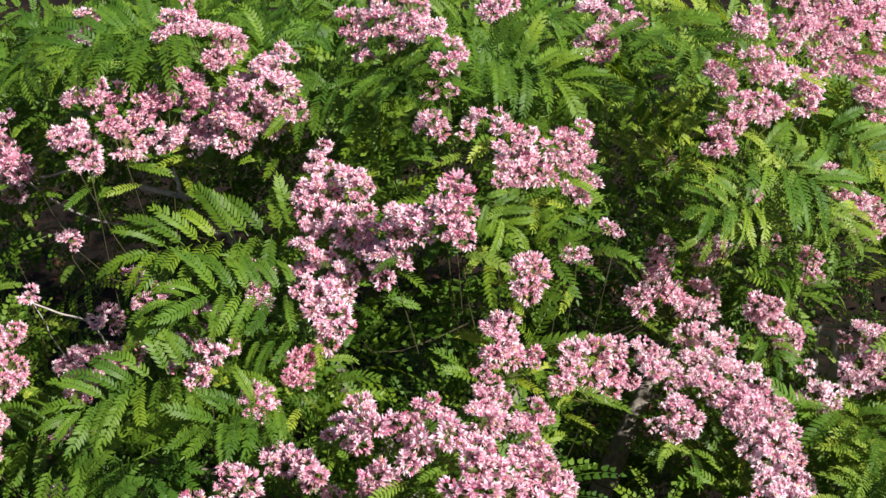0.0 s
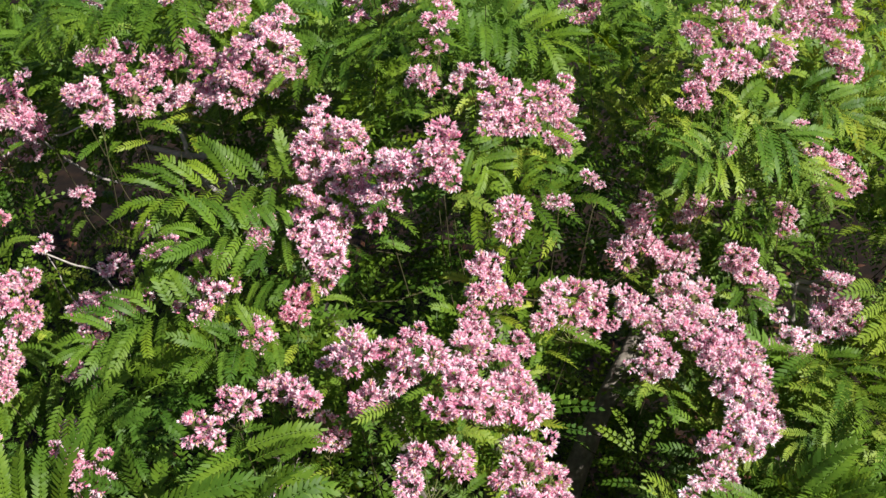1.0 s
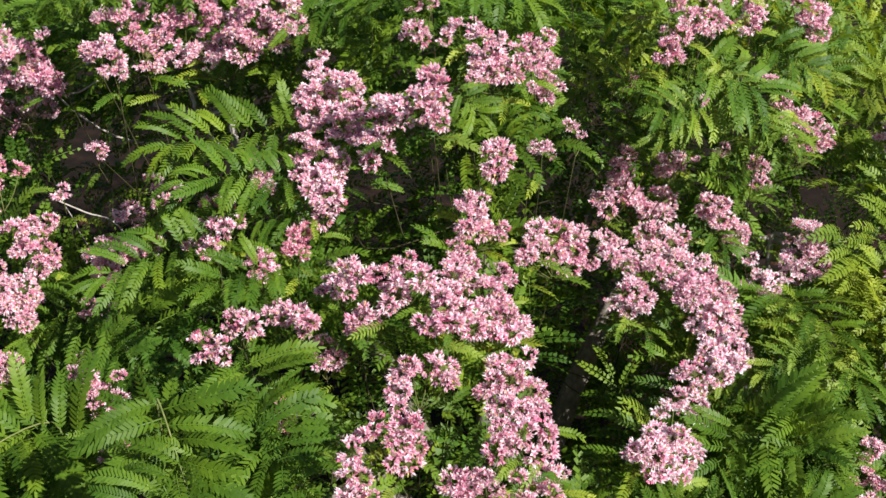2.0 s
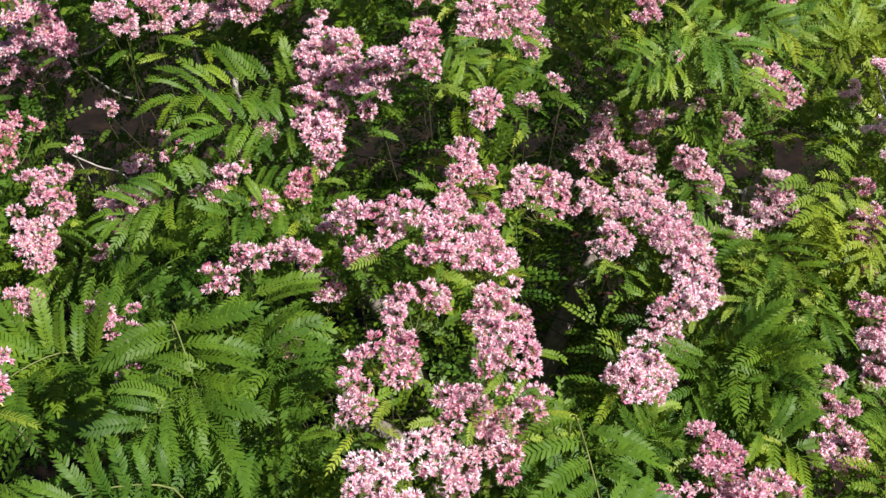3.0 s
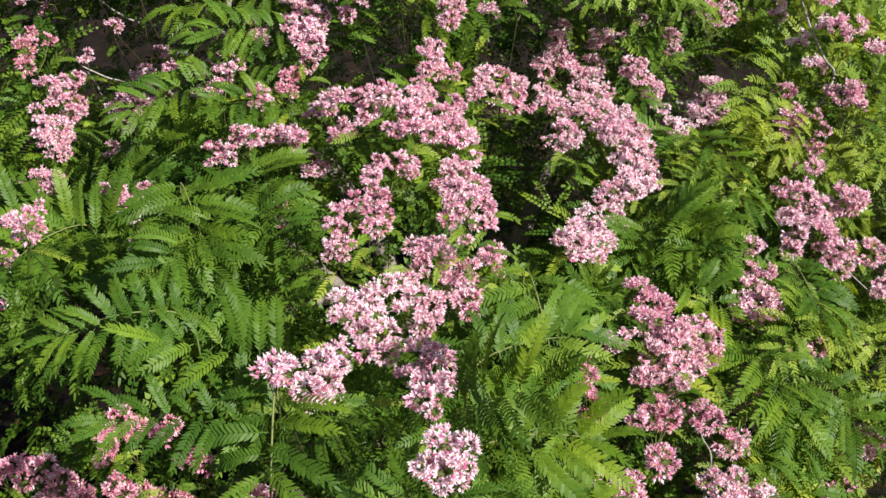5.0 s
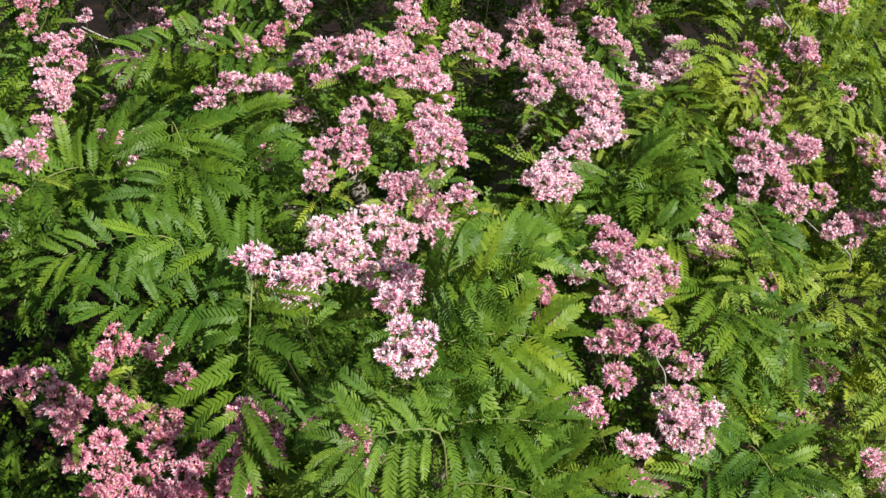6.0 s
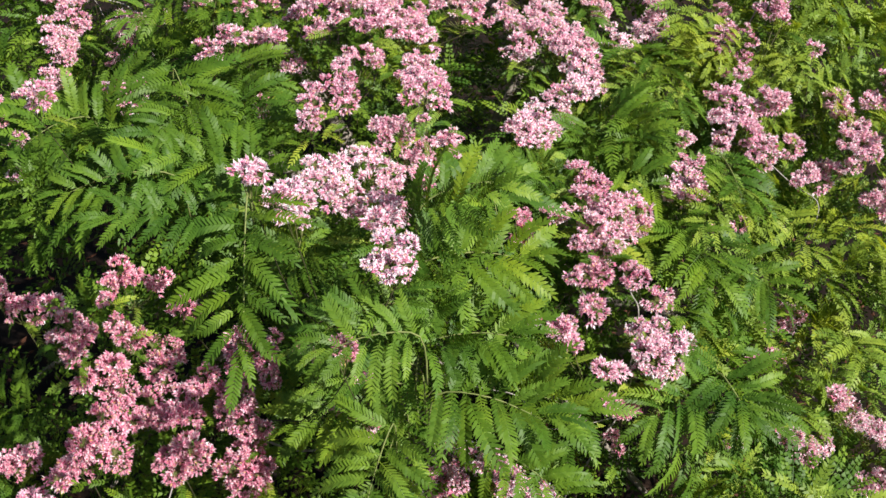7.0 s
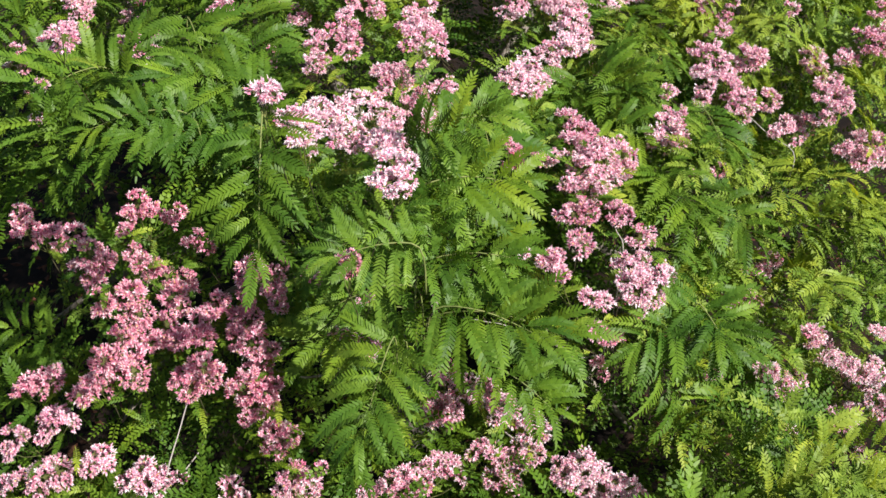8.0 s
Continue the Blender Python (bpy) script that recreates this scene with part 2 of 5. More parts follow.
def cluster_mesh(radius, count, rnd, tone):
    """A round bunch of five-petalled flowers and buds on short stalks."""
    verts, faces, slots = [], [], []

    def add(piece, slot):
        o = len(verts)
        verts.extend(piece[0])
        faces.extend(tuple(i + o for i in q) for q in piece[1])
        slots.extend([slot] * len(piece[1]))

    for i in range(count):
        z = 1 - 1.6 * ((i * 0.618034) % 1.0)
        a = i * 2.39996 + rnd.uniform(-0.4, 0.4)
        s = math.sqrt(max(0, 1 - z * z))
        way = Vector((s * math.cos(a), s * math.sin(a), z))
        way = (way + Vector([rnd.uniform(-0.2, 0.2) for _ in range(3)])).normalized()
        inner = i % 4 == 0
        reach = radius * (rnd.uniform(0.3, 0.6) if inner else rnd.uniform(0.66, 0.98))
        place = way * reach
        add(([Vector((0.0008, 0, -0.2 * radius)), Vector((-0.0008, 0.0008, -0.2 * radius)), place], [(0, 1, 2)]), 3)
        if rnd.random() < 0.10:
            add(pod(place, way, rnd.uniform(0.008, 0.012), 0.0034), 1)
            continue
        face = (way + Vector([rnd.uniform(-0.28, 0.28) for _ in range(3)])).normalized()
        u = face.orthogonal().normalized()
        v = face.cross(u)
        spin, opened = rnd.uniform(0, 6.28), rnd.uniform(0.4, 1.15)
        for k in range(5):
            b = spin + k * 2 * math.pi / 5 + rnd.uniform(-0.25, 0.25)
            rim = u * math.cos(b) + v * math.sin(b)
            tilt = opened + rnd.uniform(-0.25, 0.25)
            out = rim * math.sin(tilt) + face * math.cos(tilt)
            inward = face * math.sin(tilt) - rim * math.cos(tilt)
            blade = petal(place, out, inward, rnd.uniform(0.0088, 0.0144), rnd.uniform(0.0044, 0.0066))
            o = len(verts)
            verts.extend(blade)
            faces.extend([(o, o + 1, o + 3), (o + 1, o + 2, o + 3)])
            slots.extend([4, 0])
        if i % 3 == 0:
            add(pod(place, face, 0.012, 0.0011), 2)
    return mesh_of("flower_head", verts, faces, [PETALS[tone], BUD, STAMEN, STALK, THROATS[tone]], slots)


KINDS = {}
for tone in PETALS:
    for size, (radius, count) in {"s": (0.021, 31), "m": (0.036, 86), "l": (0.054, 170)}.items():
        KINDS[tone, size] = (radius, [cluster_mesh(radius, count, random.Random(100 + i), tone) for i in range(5)])
LOOKS = {"pink": "twig hung with pink flower bunches", "deep": "twig hung with deep rose pink flower bunches", "pale": "twig hung with pale pink and white flower bunches"}
BLOOMS = []
twig_rnd = random.Random(11)


def flowering_twig(rows, tone="pink"):
    """A twig that carries bunches of flowers; each row is a bunch: x, y, z and radius."""
    pts = [Vector(r[:3]) for r in rows]
    mid = sum(pts, Vector()) / len(pts)
    span = max((p - mid).length for p in pts)
    root = nearest_knot(mid)
    hub = mid - Vector((0, 0, 0.07 + 0.25 * span))
    lead = root.lerp(hub, 0.72) + Vector((twig_rnd.uniform(-0.05, 0.05), twig_rnd.uniform(-0.05, 0.05), -0.36))
    pieces = [tube(local([root, lead, hub]), [0.0035, 0.0018, 0.0014], 6, 4)]
    woody = len(pieces[0][1])
    for p in pts:
        bend = hub.lerp(p, 0.55) - Vector((0, 0, 0.02))
        pieces.append(tube(local([hub, bend, p]), [0.002, 0.0018, 0.0014], 3, 2))
    v, f = joined(pieces)
    stem = part("flowering_twig", mesh_of("flowering_twig", v, f, [BARK_DARK, STALK], [0] * woody + [1] * (len(f) - woody), smooth=True), tree, LOOKS[tone])
    for p, r in zip(pts, (row[3] for row in rows)):
        size = "s" if r < 0.027 else "m" if r < 0.044 else "l"
        radius, meshes = KINDS[tone, size]
        ob = part("flower_head", twig_rnd.choice(meshes), stem)
        k = 1.22 * r / radius
        away = (p - hub).normalized() * 0.5 + Vector((0, -0.25, 0.8))
        turn = away.to_track_quat("Z", "Y").to_matrix().to_4x4() @ Matrix.Rotation(twig_rnd.uniform(0, 6.28), 4, "Z")
        ob.matrix_local = Matrix.Translation(p - HOME) @ turn @ Matrix.Diagonal((k, k, k * 0.92, 1))
        BLOOMS.append(tuple(p))


flowering_twig([(-0.80, 3.16, 3.20, 0.040), (-0.75, 3.17, 3.20, 0.045), (-0.75, 3.17, 3.25, 0.024), (-0.69, 3.15, 3.18, 0.045), (-0.64, 3.13, 3.16, 0.048), (-0.66, 3.10, 3.13, 0.032), (-0.62, 3.16, 3.17, 0.029)])
flowering_twig([(-1.03, 3.17, 3.22, 0.029), (-1.05, 3.13, 3.17, 0.024), (-1.07, 3.16, 3.19, 0.019)])
flowering_twig([(-1.04, 3.02, 3.04, 0.040), (-1.00, 3.04, 3.06, 0.035), (-0.98, 3.01, 3.04, 0.035), (-0.94, 3.05, 3.05, 0.024)])
flowering_twig([(-0.89, 3.07, 2.99, 0.035), (-0.87, 3.07, 2.96, 0.032), (-0.81, 3.08, 3.00, 0.040), (-0.75, 3.08, 3.07, 0.040), (-0.72, 3.06, 3.05, 0.029), (-0.86, 3.09, 3.02, 0.024)])
flowering_twig([(-0.48, 3.04, 3.17, 0.034), (-0.44, 3.04, 3.17, 0.015), (-0.51, 3.02, 3.14, 0.034), (-0.55, 3.01, 3.11, 0.047), (-0.60, 3.02, 3.06, 0.044), (-0.63, 3.01, 3.03, 0.039), (-0.68, 3.04, 3.00, 0.040), (-0.73, 3.06, 2.99, 0.032), (-0.49, 2.98, 3.10, 0.039), (-0.45, 2.97, 3.12, 0.031), (-0.45, 2.96, 3.06, 0.039), (-0.42, 2.93, 3.05, 0.031)])
flowering_twig([(-0.55, 2.97, 3.01, 0.050), (-0.50, 2.98, 2.98, 0.032), (-0.60, 2.94, 2.98, 0.050), (-0.68, 3.02, 2.92, 0.048), (-0.75, 3.04, 2.91, 0.049), (-0.79, 3.03, 2.90, 0.045), (-0.84, 3.05, 2.91, 0.036)])
flowering_twig([(-1.06, 2.97, 2.95, 0.056), (-1.09, 2.96, 2.95, 0.029)])
flowering_twig([(-0.98, 2.81, 2.98, 0.038), (-0.97, 2.82, 2.95, 0.023)])
flowering_twig([(-0.93, 2.96, 2.99, 0.031), (-0.92, 2.98, 2.93, 0.040), (-0.90, 3.00, 2.88, 0.024), (-0.95, 2.96, 3.01, 0.023)])
flowering_twig([(-1.17, 3.06, 2.54, 0.031)])
flowering_twig([(-1.21, 2.79, 2.53, 0.023)])
flowering_twig([(-1.27, 3.05, 2.97, 0.019)])
flowering_twig([(-0.99, 2.75, 2.47, 0.039), (-0.91, 2.87, 2.45, 0.030), (-0.97, 2.99, 2.46, 0.024), (-0.87, 2.92, 2.46, 0.024)])
flowering_twig([(-1.07, 2.65, 2.40, 0.045), (-1.03, 2.66, 2.38, 0.048), (-0.99, 2.71, 2.36, 0.041), (-0.92, 2.68, 2.40, 0.040), (-1.04, 2.59, 2.36, 0.040), (-1.04, 2.54, 2.37, 0.024)])
flowering_twig([(-1.07, 2.46, 2.31, 0.028), (-0.96, 2.37, 2.36, 0.027), (-1.03, 2.27, 2.26, 0.030)])
flowering_twig([(-0.50, 2.56, 2.77, 0.037), (-0.54, 2.64, 2.73, 0.023), (-0.48, 2.46, 2.77, 0.029)])
flowering_twig([(-0.71, 2.72, 2.51, 0.040)])
flowering_twig([(-0.61, 2.54, 2.66, 0.030), (-0.71, 2.53, 2.54, 0.043), (-0.69, 2.41, 2.58, 0.026), (-0.61, 2.35, 2.67, 0.035), (-0.61, 2.27, 2.67, 0.028), (-0.56, 2.29, 2.73, 0.021), (-0.53, 2.32, 2.73, 0.017)])
flowering_twig([(-0.37, 2.33, 2.68, 0.025), (-0.35, 2.33, 2.69, 0.021), (-0.37, 2.29, 2.65, 0.031), (-0.39, 2.29, 2.66, 0.017)], tone="deep")
flowering_twig([(-0.35, 2.85, 2.98, 0.028), (-0.36, 2.82, 2.95, 0.027), (-0.34, 2.82, 2.94, 0.023), (-0.36, 2.75, 2.93, 0.033), (-0.38, 2.72, 2.91, 0.033), (-0.33, 2.72, 2.93, 0.037), (-0.25, 2.70, 2.98, 0.037), (-0.23, 2.66, 2.98, 0.029), (-0.28, 2.75, 2.97, 0.022), (-0.35, 2.67, 2.89, 0.041), (-0.40, 2.72, 2.86, 0.023), (-0.28, 2.62, 2.92, 0.036), (-0.22, 2.55, 2.97, 0.031)])
flowering_twig([(-0.37, 2.61, 2.86, 0.037), (-0.31, 2.61, 2.88, 0.029), (-0.25, 2.54, 2.92, 0.036), (-0.20, 2.49, 2.97, 0.021), (-0.36, 2.53, 2.83, 0.036), (-0.31, 2.49, 2.85, 0.040), (-0.26, 2.44, 2.86, 0.031), (-0.36, 2.43, 2.83, 0.028), (-0.31, 2.42, 2.82, 0.039), (-0.27, 2.40, 2.83, 0.031), (-0.33, 2.38, 2.80, 0.025), (-0.28, 2.37, 2.79, 0.039), (-0.26, 2.36, 2.76, 0.025), (-0.30, 2.36, 2.72, 0.025), (-0.31, 2.36, 2.76, 0.017)])
flowering_twig([(-0.17, 2.42, 2.94, 0.030), (-0.14, 2.42, 2.96, 0.034), (-0.11, 2.39, 2.94, 0.020), (-0.16, 2.41, 2.88, 0.025), (-0.18, 2.43, 2.88, 0.017), (-0.20, 2.46, 2.93, 0.028), (-0.12, 2.44, 3.04, 0.030), (-0.08, 2.39, 3.06, 0.037), (-0.13, 2.41, 3.01, 0.030), (-0.10, 2.40, 3.02, 0.027), (-0.06, 2.38, 3.03, 0.020)])
flowering_twig([(-0.01, 2.40, 3.12, 0.033), (0.02, 2.43, 3.14, 0.024), (0.03, 2.39, 3.12, 0.026), (0.00, 2.37, 3.10, 0.026), (0.04, 2.37, 3.10, 0.020), (-0.00, 2.35, 3.07, 0.029), (0.03, 2.35, 3.06, 0.029), (0.04, 2.35, 3.03, 0.020)])
flowering_twig([(-0.05, 2.74, 3.13, 0.029), (-0.03, 2.75, 3.10, 0.022), (-0.08, 2.77, 3.10, 0.015), (-0.05, 2.83, 3.17, 0.021), (0.00, 2.80, 3.19, 0.015), (0.04, 2.73, 3.11, 0.017)])
flowering_twig([(0.06, 2.76, 3.13, 0.022), (0.08, 2.75, 3.15, 0.014), (0.13, 2.69, 3.15, 0.021), (0.12, 2.75, 3.15, 0.014)])
flowering_twig([(0.15, 2.65, 3.13, 0.035), (0.19, 2.64, 3.14, 0.028), (0.17, 2.63, 3.09, 0.042), (0.15, 2.59, 3.07, 0.031), (0.21, 2.61, 3.07, 0.035), (0.18, 2.59, 3.06, 0.028), (0.24, 2.60, 3.06, 0.021), (0.13, 2.54, 3.07, 0.017)])
flowering_twig([(0.28, 2.66, 3.11, 0.035), (0.33, 2.76, 3.09, 0.032), (0.35, 2.78, 3.02, 0.027), (0.31, 2.67, 3.06, 0.031), (0.25, 2.63, 3.12, 0.021), (0.33, 2.69, 2.99, 0.032), (0.37, 2.75, 2.94, 0.022), (0.34, 2.67, 2.95, 0.022), (0.30, 2.63, 3.00, 0.017)])
flowering_twig([(-0.28, 3.05, 3.27, 0.034), (-0.22, 3.04, 3.26, 0.038), (-0.17, 3.03, 3.29, 0.045), (-0.16, 2.99, 3.25, 0.033), (-0.11, 3.02, 3.32, 0.042), (-0.10, 2.98, 3.28, 0.037), (-0.05, 2.96, 3.29, 0.033), (-0.24, 3.02, 3.18, 0.022), (-0.12, 2.99, 3.26, 0.023), (-0.21, 3.04, 3.30, 0.030), (-0.26, 3.03, 3.22, 0.018)])
flowering_twig([(-0.01, 2.92, 3.24, 0.037), (-0.01, 2.87, 3.22, 0.026), (0.02, 2.91, 3.23, 0.022), (-0.03, 2.89, 3.21, 0.021)])
flowering_twig([(0.12, 3.03, 3.31, 0.042), (0.15, 3.07, 3.31, 0.023), (0.10, 3.05, 3.32, 0.018)])
flowering_twig([(0.40, 3.19, 3.24, 0.044), (0.41, 3.13, 3.17, 0.044), (0.38, 3.15, 3.17, 0.024), (0.44, 3.14, 3.18, 0.019), (0.37, 3.19, 3.25, 0.019), (0.51, 3.18, 3.21, 0.029), (0.48, 3.19, 3.24, 0.024)])
flowering_twig([(0.81, 3.09, 3.26, 0.038), (0.80, 3.06, 3.24, 0.028), (0.83, 3.08, 3.23, 0.031), (0.83, 2.99, 3.19, 0.033), (0.79, 3.00, 3.19, 0.018), (0.86, 2.99, 3.15, 0.038), (0.91, 3.03, 3.13, 0.034), (0.83, 2.99, 3.15, 0.027)])
flowering_twig([(0.93, 3.15, 3.26, 0.039), (1.00, 3.21, 3.24, 0.048), (1.06, 3.21, 3.25, 0.048), (1.14, 3.24, 3.22, 0.048), (1.22, 3.30, 3.20, 0.041), (0.96, 3.14, 3.21, 0.044), (1.03, 3.19, 3.19, 0.051), (1.12, 3.25, 3.15, 0.052), (1.20, 3.27, 3.15, 0.049), (0.93, 3.09, 3.19, 0.028), (1.06, 3.18, 3.12, 0.051), (1.15, 3.26, 3.08, 0.046), (1.23, 3.29, 3.07, 0.037)])
flowering_twig([(1.02, 3.13, 3.09, 0.035), (1.02, 3.12, 3.04, 0.035), (1.00, 3.09, 3.00, 0.040)])
flowering_twig([(1.16, 3.25, 3.03, 0.030), (1.20, 3.25, 3.01, 0.042), (1.24, 3.23, 2.97, 0.042), (1.22, 3.24, 2.95, 0.033), (1.25, 3.19, 2.94, 0.033), (1.28, 3.27, 2.98, 0.020)])
flowering_twig([(0.72, 2.95, 3.16, 0.038), (0.71, 3.00, 3.16, 0.023), (0.73, 2.93, 3.14, 0.018), (0.74, 3.04, 3.20, 0.018), (0.77, 3.05, 3.23, 0.015)])
flowering_twig([(0.79, 2.90, 3.10, 0.033), (0.83, 2.90, 3.09, 0.042), (0.87, 2.91, 3.08, 0.023), (0.83, 2.87, 3.07, 0.015), (0.76, 2.88, 3.12, 0.018)])
flowering_twig([(0.71, 2.87, 3.06, 0.023), (0.70, 2.83, 3.03, 0.033), (0.74, 2.85, 3.07, 0.030), (0.73, 2.83, 3.02, 0.023), (0.71, 2.86, 2.99, 0.015)])
flowering_twig([(0.64, 3.21, 2.76, 0.031), (0.65, 3.21, 2.73, 0.021)])
flowering_twig([(1.05, 2.93, 2.89, 0.019)])
flowering_twig([(0.82, 2.79, 2.89, 0.015)])
flowering_twig([(1.11, 2.96, 2.80, 0.029), (1.19, 3.05, 2.70, 0.042), (1.26, 3.12, 2.64, 0.034), (1.21, 3.13, 2.57, 0.031), (1.29, 3.18, 2.53, 0.049), (1.31, 3.14, 2.59, 0.026), (1.34, 3.17, 2.53, 0.021)])
flowering_twig([(0.79, 3.17, 2.44, 0.036), (0.83, 3.18, 2.44, 0.039), (0.78, 3.13, 2.44, 0.021), (0.85, 3.22, 2.45, 0.022), (0.90, 3.18, 2.46, 0.014)])
flowering_twig([(0.94, 2.96, 2.62, 0.020)])
flowering_twig([(1.08, 3.02, 2.53, 0.031), (1.09, 2.98, 2.48, 0.024), (1.06, 2.99, 2.55, 0.017)])
flowering_twig([(0.42, 2.68, 2.85, 0.021), (0.46, 2.77, 2.77, 0.012)])
flowering_twig([(0.19, 2.38, 2.91, 0.041), (0.19, 2.36, 2.88, 0.025), (0.21, 2.40, 2.92, 0.025), (0.17, 2.39, 2.92, 0.020)])
flowering_twig([(0.33, 2.59, 2.82, 0.035)], tone="pale")
flowering_twig([(0.11, 2.34, 2.79, 0.028), (0.14, 2.35, 2.78, 0.025), (0.12, 2.32, 2.75, 0.039), (0.15, 2.30, 2.73, 0.030), (0.20, 2.31, 2.72, 0.025), (0.11, 2.29, 2.73, 0.021), (0.21, 2.31, 2.70, 0.014), (0.15, 2.31, 2.77, 0.021), (0.08, 2.26, 2.70, 0.016)])
flowering_twig([(0.32, 2.38, 2.68, 0.031), (0.37, 2.43, 2.62, 0.041), (0.43, 2.53, 2.56, 0.033), (0.46, 2.58, 2.54, 0.018), (0.31, 2.34, 2.66, 0.028), (0.29, 2.30, 2.64, 0.025), (0.36, 2.39, 2.59, 0.032), (0.43, 2.46, 2.54, 0.033), (0.41, 2.41, 2.53, 0.026), (0.48, 2.49, 2.48, 0.027), (0.27, 2.29, 2.64, 0.017)])
flowering_twig([(0.63, 3.02, 2.55, 0.037), (0.61, 3.02, 2.51, 0.031), (0.63, 2.99, 2.50, 0.037), (0.62, 2.97, 2.46, 0.037), (0.66, 2.97, 2.44, 0.038), (0.56, 2.90, 2.47, 0.037), (0.57, 2.88, 2.44, 0.025), (0.67, 2.92, 2.43, 0.034), (0.71, 2.91, 2.41, 0.037), (0.77, 2.97, 2.42, 0.038), (0.76, 3.01, 2.42, 0.026), (0.76, 2.87, 2.43, 0.025), (0.69, 2.79, 2.41, 0.030), (0.72, 2.80, 2.41, 0.025)])
flowering_twig([(0.89, 2.82, 2.49, 0.036), (0.92, 2.79, 2.51, 0.029), (0.87, 2.82, 2.47, 0.020), (0.94, 2.79, 2.45, 0.036), (0.98, 2.78, 2.41, 0.036), (1.00, 2.81, 2.40, 0.025), (0.99, 2.77, 2.37, 0.020), (0.92, 2.78, 2.47, 0.023)])
flowering_twig([(0.54, 2.65, 2.46, 0.032), (0.57, 2.62, 2.44, 0.039), (0.60, 2.57, 2.44, 0.034), (0.55, 2.55, 2.47, 0.022), (0.66, 2.60, 2.44, 0.044), (0.72, 2.67, 2.41, 0.035), (0.76, 2.71, 2.42, 0.045), (0.80, 2.76, 2.42, 0.024), (0.69, 2.56, 2.43, 0.034), (0.78, 2.63, 2.39, 0.044), (0.74, 2.56, 2.40, 0.034), (0.84, 2.66, 2.38, 0.035)], tone="pale")
flowering_twig([(0.86, 2.58, 2.38, 0.035), (0.78, 2.51, 2.40, 0.043), (0.83, 2.49, 2.40, 0.038), (0.88, 2.56, 2.38, 0.023), (0.81, 2.44, 2.38, 0.046), (0.87, 2.45, 2.38, 0.038), (0.77, 2.45, 2.39, 0.027), (0.91, 2.51, 2.37, 0.028), (0.87, 2.41, 2.35, 0.042), (0.82, 2.41, 2.33, 0.033), (0.92, 2.43, 2.36, 0.023), (0.91, 2.38, 2.34, 0.027), (0.85, 2.36, 2.33, 0.033), (0.93, 2.38, 2.32, 0.023), (0.89, 2.32, 2.31, 0.037), (0.84, 2.29, 2.30, 0.037), (0.93, 2.30, 2.29, 0.030), (0.87, 2.26, 2.30, 0.037)], tone="pale")
flowering_twig([(0.62, 2.47, 2.42, 0.030), (0.64, 2.45, 2.38, 0.038), (0.59, 2.46, 2.40, 0.023), (0.61, 2.43, 2.35, 0.027), (0.65, 2.41, 2.38, 0.018), (0.55, 2.45, 2.37, 0.015)], tone="pale")
flowering_twig([(1.19, 2.78, 2.43, 0.033), (1.20, 2.71, 2.47, 0.032), (1.19, 2.91, 2.31, 0.017), (1.16, 2.67, 2.41, 0.045), (1.21, 2.68, 2.42, 0.035), (1.13, 2.67, 2.38, 0.019), (1.14, 2.64, 2.34, 0.029), (1.18, 2.64, 2.36, 0.032), (1.22, 2.64, 2.38, 0.032)], tone="pale")
flowering_twig([(1.02, 2.69, 2.37, 0.019), (1.02, 2.61, 2.33, 0.045), (1.06, 2.60, 2.34, 0.035), (1.04, 2.59, 2.31, 0.024), (0.99, 2.59, 2.33, 0.019), (1.09, 2.59, 2.31, 0.016)], tone="pale")
flowering_twig([(-0.45, 2.18, 2.70, 0.030), (-0.47, 2.15, 2.69, 0.020), (-0.42, 2.16, 2.68, 0.019), (-0.44, 2.13, 2.67, 0.013)])
flowering_twig([(-0.20, 2.15, 2.70, 0.024), (-0.23, 2.13, 2.69, 0.020), (-0.25, 2.10, 2.68, 0.020), (-0.19, 2.04, 2.75, 0.028), (-0.15, 1.97, 2.79, 0.025), (-0.22, 2.01, 2.73, 0.023), (-0.26, 2.06, 2.68, 0.020), (-0.19, 1.95, 2.76, 0.019)])
flowering_twig([(-0.40, 2.08, 2.60, 0.029), (-0.36, 2.04, 2.61, 0.026), (-0.41, 2.04, 2.61, 0.018), (-0.32, 2.00, 2.64, 0.026), (-0.29, 1.96, 2.65, 0.025), (-0.31, 1.97, 2.61, 0.019), (-0.37, 2.08, 2.61, 0.016)])
flowering_twig([(-0.15, 1.90, 2.71, 0.034), (-0.12, 1.89, 2.71, 0.015), (-0.17, 1.89, 2.69, 0.017)])
flowering_twig([(-0.08, 1.97, 2.79, 0.027), (-0.06, 1.92, 2.77, 0.031), (-0.08, 1.90, 2.76, 0.022), (-0.05, 1.91, 2.81, 0.022), (-0.04, 2.06, 2.78, 0.023), (-0.01, 2.00, 2.78, 0.028), (0.01, 1.91, 2.83, 0.026), (-0.06, 2.05, 2.77, 0.019), (0.03, 1.89, 2.82, 0.014), (-0.11, 1.99, 2.79, 0.019)])
flowering_twig([(0.10, 2.23, 2.68, 0.030), (0.08, 2.17, 2.69, 0.033), (0.12, 2.16, 2.69, 0.029), (0.08, 2.04, 2.75, 0.036), (0.12, 2.08, 2.71, 0.026), (0.08, 1.90, 2.80, 0.030), (0.06, 1.85, 2.82, 0.021), (0.07, 1.85, 2.79, 0.030), (0.11, 1.87, 2.77, 0.024), (0.14, 1.89, 2.73, 0.024)])
